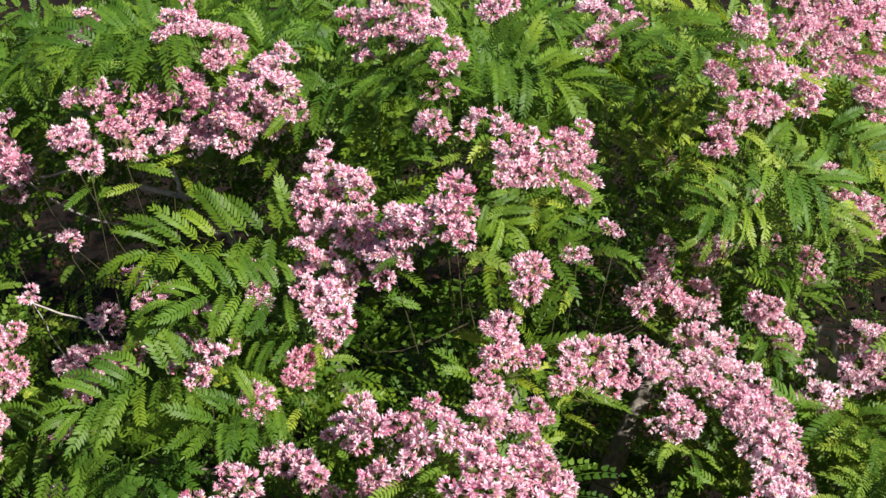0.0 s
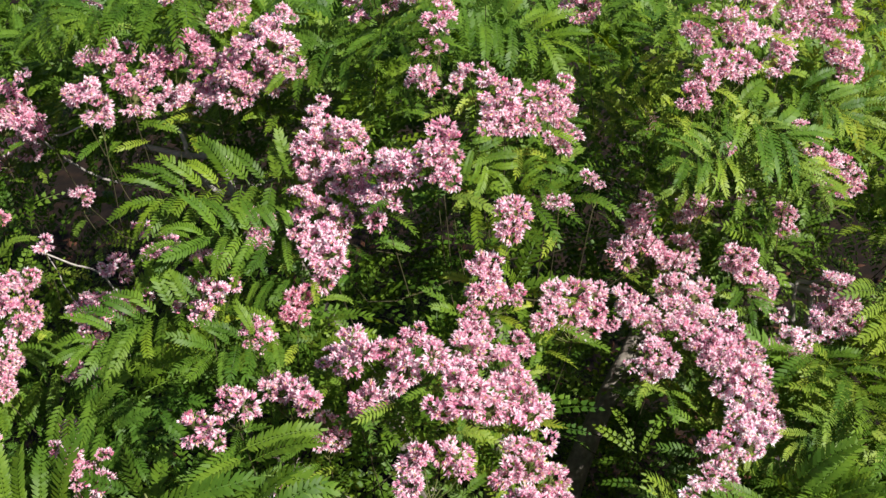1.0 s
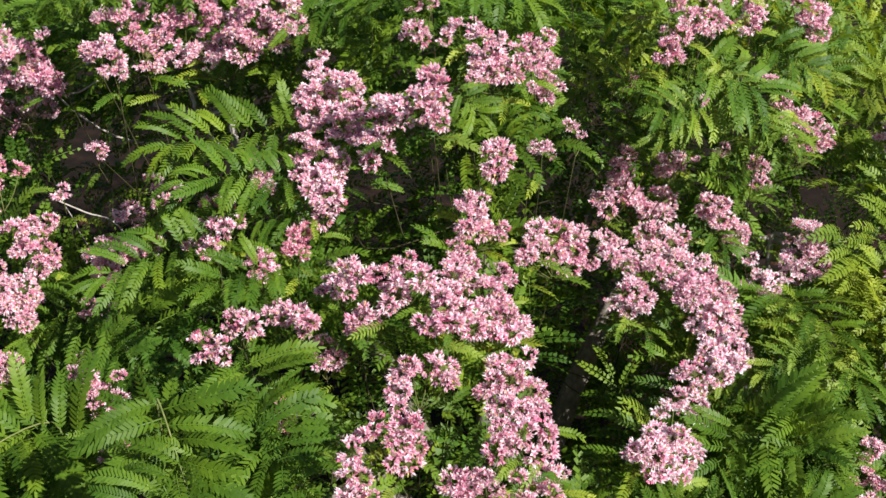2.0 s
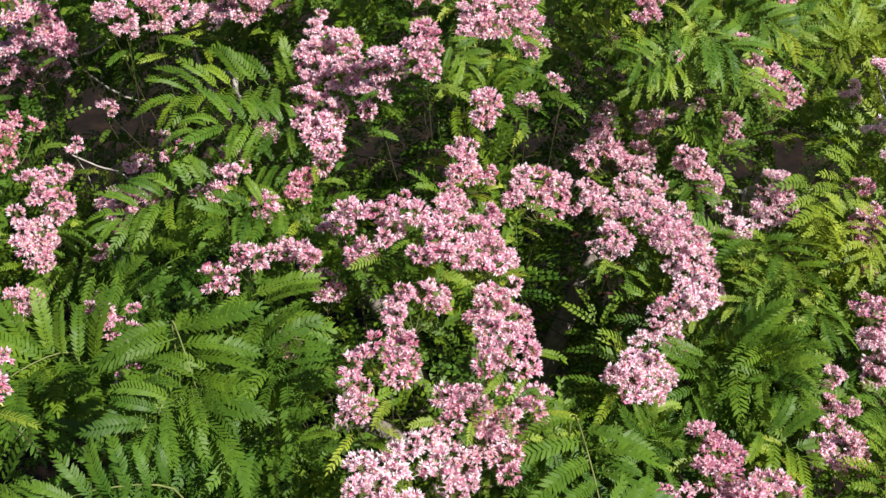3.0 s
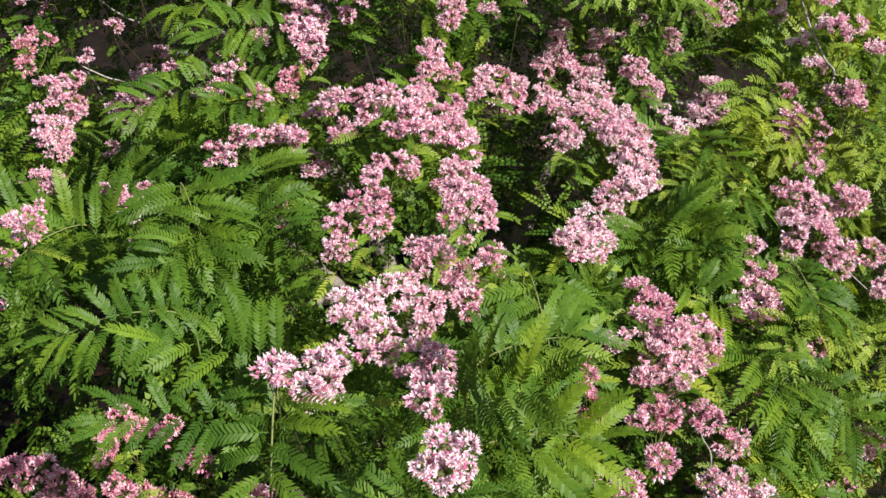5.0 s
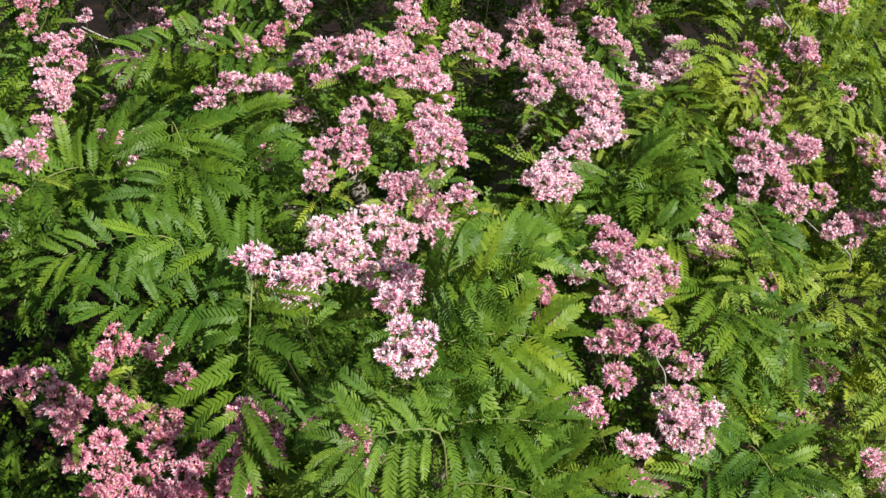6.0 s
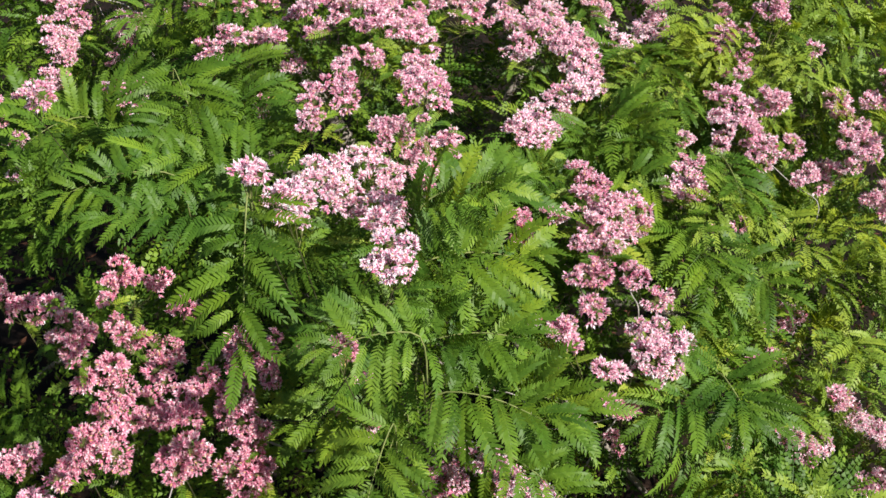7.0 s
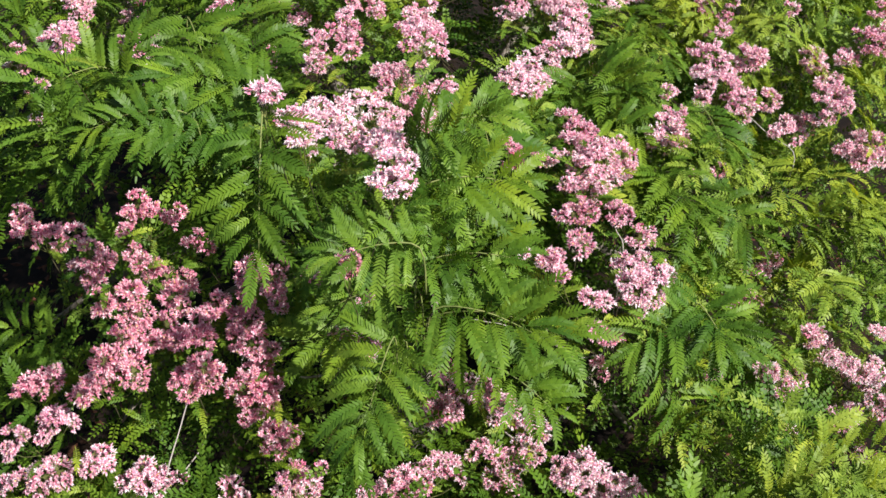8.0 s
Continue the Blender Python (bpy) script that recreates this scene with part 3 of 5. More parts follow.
flowering_twig([(0.20, 2.15, 2.67, 0.033), (0.18, 2.07, 2.69, 0.029), (0.23, 2.14, 2.66, 0.020), (0.19, 1.99, 2.70, 0.035), (0.17, 1.94, 2.73, 0.019), (0.22, 1.97, 2.70, 0.019), (0.22, 1.90, 2.72, 0.027), (0.20, 1.90, 2.71, 0.025), (0.26, 1.89, 2.70, 0.027), (0.24, 1.85, 2.71, 0.024), (0.14, 1.83, 2.74, 0.030), (0.09, 1.78, 2.79, 0.026), (0.05, 1.80, 2.77, 0.023), (0.02, 1.80, 2.77, 0.024), (0.19, 1.86, 2.70, 0.024)])
flowering_twig([(-0.48, 1.92, 2.68, 0.027), (-0.44, 1.89, 2.69, 0.025), (-0.46, 1.92, 2.70, 0.015), (-0.49, 1.89, 2.67, 0.017), (-0.42, 1.90, 2.66, 0.015)])
flowering_twig([(-1.45, 3.07, 2.92, 0.059), (-1.39, 3.09, 2.86, 0.069), (-1.32, 3.09, 2.80, 0.060), (-1.49, 3.14, 2.75, 0.061), (-1.43, 3.20, 2.69, 0.062), (-1.29, 3.11, 2.74, 0.040), (-1.53, 3.15, 2.64, 0.045), (-1.50, 3.23, 2.59, 0.038), (-1.36, 3.19, 2.63, 0.031), (-1.48, 3.20, 2.54, 0.032)])
flowering_twig([(-1.45, 2.87, 2.57, 0.039), (-1.40, 2.94, 2.53, 0.024), (-1.43, 2.74, 2.58, 0.038), (-1.40, 2.64, 2.56, 0.026)], tone="deep")
flowering_twig([(-1.32, 2.61, 2.50, 0.038), (-1.28, 2.65, 2.48, 0.034), (-1.22, 2.64, 2.50, 0.034), (-1.27, 2.56, 2.46, 0.038), (-1.22, 2.56, 2.44, 0.041), (-1.22, 2.51, 2.43, 0.034), (-1.18, 2.52, 2.44, 0.022), (-1.30, 2.40, 2.50, 0.022)])
flowering_twig([(-1.25, 2.30, 2.49, 0.035), (-1.21, 2.32, 2.47, 0.045), (-1.21, 2.27, 2.44, 0.044), (-1.20, 2.38, 2.40, 0.027), (-1.18, 2.25, 2.42, 0.027), (-1.24, 2.27, 2.46, 0.026)])
flowering_twig([(-1.17, 1.98, 2.47, 0.033), (-1.14, 1.99, 2.46, 0.033), (-1.16, 1.98, 2.43, 0.030), (-1.21, 1.99, 2.44, 0.025)])
flowering_twig([(-0.88, 1.94, 2.41, 0.033), (-0.83, 1.92, 2.40, 0.025), (-0.87, 1.92, 2.37, 0.025), (-0.89, 1.92, 2.40, 0.016)])
flowering_twig([(-0.78, 1.75, 2.39, 0.022), (-0.82, 1.75, 2.37, 0.016)])
flowering_twig([(-0.91, 1.97, 2.44, 0.020), (-0.98, 2.04, 2.40, 0.017), (-0.82, 1.96, 2.46, 0.016)])
flowering_twig([(-0.36, 1.86, 2.43, 0.026), (-0.35, 1.85, 2.39, 0.019)])
flowering_twig([(-0.26, 1.96, 2.56, 0.032), (-0.23, 1.94, 2.54, 0.029), (-0.27, 1.92, 2.55, 0.016)], tone="pale")
flowering_twig([(-0.55, 1.85, 2.65, 0.034), (-0.51, 1.84, 2.66, 0.023), (-0.49, 1.81, 2.65, 0.018)])
flowering_twig([(-0.03, 1.73, 2.68, 0.033), (-0.03, 1.63, 2.70, 0.029), (-0.01, 1.73, 2.69, 0.018), (-0.04, 1.57, 2.71, 0.017), (0.03, 1.74, 2.69, 0.022), (0.06, 1.73, 2.69, 0.033), (0.08, 1.70, 2.68, 0.018)])
flowering_twig([(-0.09, 1.54, 2.67, 0.026), (-0.11, 1.51, 2.67, 0.020), (-0.01, 1.52, 2.69, 0.035), (-0.03, 1.49, 2.66, 0.028), (0.01, 1.50, 2.65, 0.021), (-0.01, 1.47, 2.63, 0.025), (-0.04, 1.45, 2.65, 0.017)])
flowering_twig([(-0.13, 1.42, 2.70, 0.025), (-0.10, 1.34, 2.71, 0.020), (-0.13, 1.34, 2.71, 0.020), (-0.12, 1.31, 2.67, 0.027), (-0.08, 1.32, 2.67, 0.013), (-0.14, 1.31, 2.64, 0.016), (-0.10, 1.31, 2.64, 0.016)])
flowering_twig([(0.21, 1.82, 2.63, 0.034), (0.27, 1.82, 2.65, 0.023), (0.18, 1.74, 2.63, 0.033), (0.23, 1.76, 2.63, 0.033), (0.28, 1.76, 2.60, 0.033), (0.21, 1.62, 2.67, 0.032), (0.26, 1.60, 2.67, 0.029), (0.30, 1.68, 2.61, 0.027), (0.21, 1.52, 2.68, 0.028), (0.25, 1.52, 2.68, 0.025), (0.31, 1.57, 2.64, 0.026), (0.20, 1.49, 2.64, 0.025), (0.32, 1.57, 2.58, 0.022), (0.28, 1.50, 2.63, 0.021), (0.23, 1.50, 2.66, 0.017)])
flowering_twig([(0.25, 1.49, 2.57, 0.017), (0.27, 1.52, 2.46, 0.020), (0.33, 1.61, 2.40, 0.023), (0.36, 1.64, 2.34, 0.015), (0.30, 1.60, 2.33, 0.015)])
flowering_twig([(0.89, 2.23, 2.31, 0.039), (0.84, 2.16, 2.33, 0.031), (0.77, 2.17, 2.32, 0.038), (0.73, 2.17, 2.32, 0.021), (0.78, 2.15, 2.29, 0.021)], tone="pale")
flowering_twig([(0.69, 2.00, 2.37, 0.030), (0.76, 2.10, 2.26, 0.038), (0.64, 1.91, 2.41, 0.019), (0.79, 2.08, 2.24, 0.021), (0.62, 1.82, 2.40, 0.035), (0.66, 1.82, 2.40, 0.035), (0.57, 1.77, 2.40, 0.031), (0.61, 1.77, 2.38, 0.032), (0.67, 1.77, 2.36, 0.035), (0.71, 1.81, 2.36, 0.029), (0.60, 1.73, 2.35, 0.024), (0.64, 1.73, 2.36, 0.023), (0.55, 1.77, 2.39, 0.019), (0.68, 1.75, 2.34, 0.019)], tone="pale")
flowering_twig([(0.96, 2.19, 2.23, 0.025)])
flowering_twig([(1.51, 3.11, 2.61, 0.033), (1.51, 3.08, 2.59, 0.022), (1.58, 3.06, 2.73, 0.032), (1.62, 3.01, 2.73, 0.053), (1.64, 2.93, 2.75, 0.038)], tone="pale")
flowering_twig([(1.66, 2.83, 2.66, 0.058), (1.71, 2.76, 2.69, 0.037), (1.63, 2.86, 2.64, 0.025), (1.56, 2.92, 2.56, 0.039), (1.58, 2.75, 2.54, 0.038), (1.61, 2.59, 2.51, 0.020), (1.64, 2.54, 2.53, 0.044), (1.67, 2.52, 2.55, 0.030)], tone="pale")
flowering_twig([(1.49, 2.73, 2.45, 0.021), (1.46, 2.76, 2.43, 0.017), (1.48, 2.60, 2.42, 0.031), (1.50, 2.59, 2.37, 0.025), (1.47, 2.57, 2.32, 0.029), (1.55, 2.52, 2.45, 0.016), (1.47, 2.45, 2.28, 0.020), (1.50, 2.57, 2.42, 0.021), (1.52, 2.44, 2.37, 0.016)])
flowering_twig([(1.39, 2.26, 2.29, 0.030), (1.40, 2.19, 2.27, 0.043), (1.45, 2.22, 2.31, 0.039), (1.41, 2.14, 2.23, 0.048), (1.46, 2.15, 2.24, 0.058), (1.52, 2.17, 2.27, 0.043), (1.51, 2.11, 2.22, 0.048), (1.42, 2.09, 2.19, 0.039), (1.40, 2.05, 2.16, 0.035), (1.54, 2.09, 2.19, 0.039), (1.56, 2.02, 2.19, 0.042), (1.52, 1.99, 2.15, 0.029), (1.56, 1.99, 2.12, 0.029), (1.58, 1.99, 2.15, 0.023), (1.50, 2.07, 2.16, 0.019)], tone="pale")
flowering_twig([(1.60, 2.19, 2.30, 0.043), (1.62, 2.15, 2.32, 0.029)])
flowering_twig([(1.23, 1.96, 2.24, 0.028), (1.26, 1.97, 2.24, 0.015)])
flowering_twig([(1.22, 1.93, 2.16, 0.028), (1.27, 1.88, 2.18, 0.033), (1.19, 1.77, 2.19, 0.040), (1.16, 1.73, 2.18, 0.036), (1.21, 1.70, 2.20, 0.050), (1.25, 1.71, 2.17, 0.036), (1.19, 1.68, 2.16, 0.036), (1.15, 1.69, 2.16, 0.021)])
flowering_twig([(1.40, 1.61, 2.08, 0.025), (1.29, 1.56, 2.09, 0.021)])
flowering_twig([(0.80, 1.65, 2.28, 0.038), (0.84, 1.62, 2.25, 0.038), (0.81, 1.58, 2.23, 0.035), (0.88, 1.62, 2.25, 0.031), (0.85, 1.56, 2.22, 0.043), (0.81, 1.56, 2.20, 0.026), (0.90, 1.48, 2.24, 0.037), (0.87, 1.47, 2.21, 0.047), (0.93, 1.45, 2.20, 0.047), (0.97, 1.52, 2.24, 0.037), (1.01, 1.51, 2.19, 0.043), (1.01, 1.46, 2.17, 0.031), (0.84, 1.43, 2.18, 0.042), (0.91, 1.40, 2.16, 0.042), (0.97, 1.43, 2.16, 0.034), (0.82, 1.38, 2.14, 0.033), (0.86, 1.36, 2.13, 0.033), (0.91, 1.33, 2.16, 0.020), (0.78, 1.38, 2.15, 0.020), (0.83, 1.48, 2.18, 0.026)])
flowering_twig([(0.69, 1.52, 2.18, 0.027), (0.74, 1.52, 2.18, 0.026), (0.71, 1.48, 2.19, 0.020)])
flowering_twig([(0.56, 0.89, 2.57, 0.021), (0.57, 1.01, 2.51, 0.011)], tone="deep")
flowering_twig([(0.52, 0.65, 2.73, 0.015), (0.54, 0.67, 2.66, 0.025)], tone="deep")
flowering_twig([(0.80, 1.24, 2.11, 0.033), (0.85, 1.24, 2.11, 0.040), (0.76, 1.20, 2.13, 0.025), (0.87, 1.25, 2.13, 0.025), (0.83, 1.27, 2.13, 0.027), (0.81, 1.06, 2.10, 0.042), (0.84, 1.13, 2.07, 0.018)])
flowering_twig([(0.96, 1.25, 2.13, 0.027), (0.98, 1.22, 2.11, 0.036), (0.94, 1.24, 2.12, 0.022), (1.04, 1.20, 2.04, 0.036), (1.08, 1.21, 2.02, 0.022), (1.09, 1.24, 2.03, 0.018)])
flowering_twig([(0.97, 1.08, 2.01, 0.032), (1.00, 1.04, 2.01, 0.035), (1.04, 1.07, 2.03, 0.027), (0.98, 0.99, 1.99, 0.035), (1.04, 1.01, 1.99, 0.039), (1.09, 1.01, 1.99, 0.039), (1.12, 1.03, 2.00, 0.032), (1.02, 0.97, 1.96, 0.044), (1.07, 0.97, 1.94, 0.035), (0.98, 0.98, 1.91, 0.025), (1.03, 0.95, 1.90, 0.025)], tone="pale")
flowering_twig([(0.72, 0.98, 2.10, 0.027), (0.74, 0.95, 2.05, 0.026), (0.68, 0.96, 2.09, 0.017), (0.85, 0.89, 1.98, 0.038), (0.90, 0.93, 1.95, 0.026), (0.86, 0.85, 1.88, 0.026)])
flowering_twig([(1.67, 1.69, 1.63, 0.030), (1.70, 1.67, 1.61, 0.032), (1.63, 1.65, 1.58, 0.032), (1.59, 1.64, 1.58, 0.021), (1.67, 1.65, 1.57, 0.025)])
flowering_twig([(1.53, 1.56, 1.48, 0.032), (1.59, 1.58, 1.47, 0.042), (1.63, 1.56, 1.48, 0.021), (1.57, 1.55, 1.45, 0.021)])
flowering_twig([(1.66, 2.01, 2.18, 0.042)])
flowering_twig([(1.61, 2.17, 2.29, 0.042), (1.64, 2.15, 2.32, 0.025)])
flowering_twig([(1.46, 2.60, 2.39, 0.032), (1.45, 2.59, 2.34, 0.023), (1.49, 2.72, 2.44, 0.028)])
flowering_twig([(1.50, 2.27, 2.37, 0.030), (1.53, 2.38, 2.38, 0.022), (1.56, 2.44, 2.43, 0.022), (1.68, 2.46, 2.52, 0.022), (1.67, 2.52, 2.53, 0.031)])
flowering_twig([(1.78, 2.64, 2.66, 0.049)])
flowering_twig([(1.78, 2.33, 2.45, 0.026)])
flowering_twig([(0.11, 1.49, 2.54, 0.040), (0.16, 1.49, 2.51, 0.045), (0.11, 1.46, 2.49, 0.036), (0.17, 1.49, 2.56, 0.027), (0.21, 1.51, 2.41, 0.037), (0.24, 1.53, 2.42, 0.033), (0.19, 1.47, 2.41, 0.027), (0.25, 1.44, 2.39, 0.036), (0.26, 1.38, 2.39, 0.022)])
flowering_twig([(0.33, 1.66, 2.41, 0.034), (0.36, 1.70, 2.37, 0.019), (0.30, 1.62, 2.41, 0.019), (0.28, 1.52, 2.37, 0.019)])
flowering_twig([(-0.10, 1.26, 2.52, 0.034), (-0.05, 1.29, 2.50, 0.038), (-0.10, 1.18, 2.52, 0.030), (-0.07, 1.24, 2.48, 0.038), (-0.02, 1.30, 2.46, 0.035), (0.01, 1.35, 2.50, 0.032), (0.05, 1.40, 2.48, 0.021), (-0.02, 1.34, 2.51, 0.018), (-0.04, 1.19, 2.47, 0.034), (0.01, 1.19, 2.45, 0.043), (-0.03, 1.05, 2.51, 0.025), (0.03, 1.08, 2.48, 0.030)], tone="pale")
flowering_twig([(0.10, 1.38, 2.45, 0.039), (0.08, 1.34, 2.42, 0.039), (0.14, 1.37, 2.41, 0.045), (0.12, 1.28, 2.42, 0.031), (0.16, 1.32, 2.41, 0.021)], tone="pale")
flowering_twig([(-0.08, 0.63, 2.82, 0.035), (-0.08, 0.62, 2.77, 0.035), (-0.08, 0.51, 2.82, 0.024), (-0.07, 0.69, 2.68, 0.018), (-0.08, 0.40, 2.94, 0.032), (-0.07, 0.78, 2.67, 0.027), (-0.08, 0.89, 2.65, 0.028)], tone="pale")
flowering_twig([(0.12, 1.03, 2.51, 0.041), (0.17, 0.99, 2.53, 0.040)])
flowering_twig([(0.10, 0.84, 2.60, 0.031), (0.16, 0.72, 2.67, 0.041), (0.20, 0.79, 2.63, 0.023), (0.14, 0.59, 2.75, 0.025), (0.17, 0.52, 2.78, 0.016)])
flowering_twig([(-0.13, 0.33, 3.06, 0.024), (-0.15, 0.31, 3.06, 0.022), (-0.11, 0.32, 3.05, 0.022), (-0.13, 0.32, 3.03, 0.015)], tone="pale")
flowering_twig([(0.19, 0.35, 2.84, 0.032), (0.23, 0.34, 2.83, 0.032), (0.16, 0.33, 2.80, 0.028), (0.20, 0.31, 2.80, 0.036), (0.23, 0.34, 2.78, 0.023), (0.19, 0.29, 2.77, 0.015), (0.23, 0.31, 2.77, 0.015)], tone="pale")
flowering_twig([(-1.05, 0.86, 2.31, 0.033), (-1.07, 0.88, 2.32, 0.019), (-1.03, 0.82, 2.27, 0.041), (-0.98, 0.83, 2.27, 0.022), (-0.95, 0.86, 2.25, 0.034), (-0.89, 0.87, 2.25, 0.026), (-0.94, 0.85, 2.21, 0.023)], tone="deep")
flowering_twig([(-0.72, 1.02, 2.26, 0.042), (-0.74, 0.96, 2.24, 0.029), (-0.68, 1.04, 2.22, 0.039), (-0.61, 1.09, 2.18, 0.036), (-0.63, 1.08, 2.15, 0.024), (-0.74, 0.94, 2.21, 0.023)], tone="deep")
flowering_twig([(-0.56, 1.07, 2.07, 0.030), (-0.53, 1.07, 2.10, 0.024), (-0.50, 1.06, 2.07, 0.024)], tone="deep")
flowering_twig([(-0.86, 0.88, 2.15, 0.042), (-0.82, 0.85, 2.13, 0.042), (-0.91, 0.91, 2.07, 0.035), (-0.85, 0.85, 2.07, 0.034), (-0.80, 0.86, 2.15, 0.028), (-0.96, 1.00, 1.98, 0.020), (-0.86, 0.85, 2.02, 0.019)], tone="deep")
flowering_twig([(-0.72, 0.91, 2.14, 0.029), (-0.70, 0.92, 2.09, 0.035), (-0.68, 0.99, 2.00, 0.040), (-0.65, 1.02, 1.96, 0.036), (-0.59, 1.00, 1.95, 0.044), (-0.59, 0.87, 1.99, 0.043), (-0.55, 0.95, 1.97, 0.024), (-0.56, 0.81, 1.99, 0.029)], tone="deep")
flowering_twig([(-0.71, 0.81, 2.05, 0.042), (-0.75, 0.81, 2.02, 0.034), (-0.80, 0.79, 2.00, 0.038), (-0.82, 0.78, 1.98, 0.023)], tone="deep")
flowering_twig([(-0.69, 0.76, 1.98, 0.048), (-0.73, 0.74, 1.95, 0.038), (-0.73, 0.66, 1.97, 0.034), (-0.68, 0.72, 1.96, 0.028), (-0.67, 0.64, 1.93, 0.041), (-0.64, 0.67, 1.94, 0.023), (-0.60, 0.74, 1.96, 0.038), (-0.58, 0.71, 1.92, 0.029), (-0.62, 0.70, 1.93, 0.023)], tone="deep")
flowering_twig([(-0.44, 0.80, 2.00, 0.038), (-0.42, 0.83, 2.01, 0.023), (-0.44, 0.76, 1.99, 0.023), (-0.50, 0.75, 1.96, 0.042), (-0.52, 0.69, 1.95, 0.047), (-0.47, 0.68, 1.95, 0.041), (-0.46, 0.71, 1.96, 0.023), (-0.55, 0.69, 1.93, 0.026)], tone="deep")
flowering_twig([(-0.34, 0.78, 2.00, 0.042), (-0.32, 0.74, 1.98, 0.047), (-0.35, 0.72, 1.95, 0.034), (-0.36, 0.70, 1.93, 0.028), (-0.30, 0.72, 1.95, 0.038), (-0.31, 0.69, 1.93, 0.034), (-0.24, 0.67, 1.92, 0.028)], tone="deep")
flowering_twig([(-0.32, 0.91, 2.09, 0.042), (-0.33, 0.88, 2.07, 0.042), (-0.29, 0.86, 2.06, 0.042), (-0.25, 0.87, 2.07, 0.035), (-0.23, 0.83, 2.04, 0.034), (-0.22, 0.79, 2.01, 0.029), (-0.34, 0.85, 2.04, 0.027), (-0.21, 0.87, 2.13, 0.019)], tone="deep")
flowering_twig([(-0.78, 0.60, 1.92, 0.041), (-0.80, 0.58, 1.88, 0.047), (-0.76, 0.62, 1.91, 0.028), (-0.83, 0.55, 1.83, 0.041), (-0.80, 0.57, 1.82, 0.037), (-0.86, 0.54, 1.82, 0.026), (-0.68, 0.57, 1.90, 0.046), (-0.71, 0.56, 1.89, 0.026), (-0.66, 0.56, 1.86, 0.022)], tone="deep")
flowering_twig([(-1.06, 0.66, 1.76, 0.042), (-1.00, 0.67, 1.78, 0.038), (-1.09, 0.65, 1.74, 0.035), (-0.97, 0.66, 1.82, 0.023), (-1.03, 0.63, 1.76, 0.027)], tone="deep")
flowering_twig([(-0.51, 0.61, 1.85, 0.041), (-0.46, 0.61, 1.89, 0.041), (-0.45, 0.62, 1.83, 0.038), (-0.50, 0.58, 1.82, 0.038), (-0.54, 0.59, 1.83, 0.028), (-0.48, 0.60, 1.80, 0.026), (-0.41, 0.62, 1.87, 0.023)], tone="deep")
flowering_twig([(-0.27, 0.66, 1.88, 0.034), (-0.29, 0.63, 1.84, 0.047), (-0.33, 0.59, 1.81, 0.047), (-0.26, 0.59, 1.81, 0.041), (-0.22, 0.61, 1.82, 0.028), (-0.30, 0.59, 1.75, 0.047), (-0.25, 0.59, 1.77, 0.034), (-0.31, 0.55, 1.72, 0.028), (-0.36, 0.60, 1.78, 0.023)], tone="deep")
flowering_twig([(-0.22, 0.53, 1.68, 0.042), (-0.18, 0.56, 1.64, 0.034), (-0.23, 0.52, 1.61, 0.034), (-0.20, 0.53, 1.64, 0.023), (-0.24, 0.55, 1.68, 0.019)], tone="deep")
flowering_twig([(-0.95, 0.55, 1.71, 0.042), (-0.99, 0.55, 1.68, 0.034), (-1.01, 0.54, 1.64, 0.027), (-0.91, 0.54, 1.70, 0.027), (-1.13, 0.57, 1.59, 0.043), (-1.14, 0.53, 1.57, 0.029), (-1.08, 0.54, 1.64, 0.019)])
flowering_twig([(-0.82, 0.50, 1.58, 0.042), (-0.85, 0.47, 1.56, 0.029), (-0.79, 0.47, 1.58, 0.023), (-0.83, 0.49, 1.61, 0.019), (-1.02, 0.48, 1.51, 0.042), (-0.97, 0.49, 1.53, 0.042), (-1.08, 0.48, 1.49, 0.035), (-0.94, 0.46, 1.50, 0.029), (-1.03, 0.45, 1.46, 0.029), (-1.16, 0.50, 1.44, 0.035), (-1.12, 0.49, 1.47, 0.023)])
flowering_twig([(-0.67, 0.48, 1.55, 0.038), (-0.71, 0.46, 1.51, 0.042), (-0.64, 0.44, 1.52, 0.042), (-0.60, 0.45, 1.54, 0.034), (-0.54, 0.46, 1.53, 0.023), (-0.69, 0.44, 1.48, 0.029), (-0.61, 0.44, 1.49, 0.023)])
flowering_twig([(-0.38, 0.46, 1.47, 0.042), (-0.34, 0.46, 1.45, 0.019), (-0.21, 0.49, 1.46, 0.029), (-0.08, 0.56, 1.49, 0.020), (-0.17, 0.51, 1.50, 0.043), (-0.12, 0.53, 1.45, 0.039), (-0.17, 0.51, 1.42, 0.035), (-0.12, 0.53, 1.39, 0.030)])
flowering_twig([(-0.10, 0.76, 2.18, 0.022), (-0.09, 0.74, 2.16, 0.022)], tone="deep")
flowering_twig([(0.06, 0.40, 2.46, 0.033), (0.08, 0.33, 2.54, 0.016), (0.03, 0.51, 2.36, 0.014)], tone="deep")
flowering_twig([(0.05, 0.76, 1.87, 0.039), (0.10, 0.75, 1.87, 0.029), (0.08, 0.75, 1.84, 0.023), (-0.00, 0.79, 1.89, 0.016)])
flowering_twig([(0.08, 0.62, 2.18, 0.018), (0.10, 0.64, 2.16, 0.014)])
flowering_twig([(-0.03, 0.77, 2.03, 0.011), (-0.04, 0.78, 1.92, 0.015)])
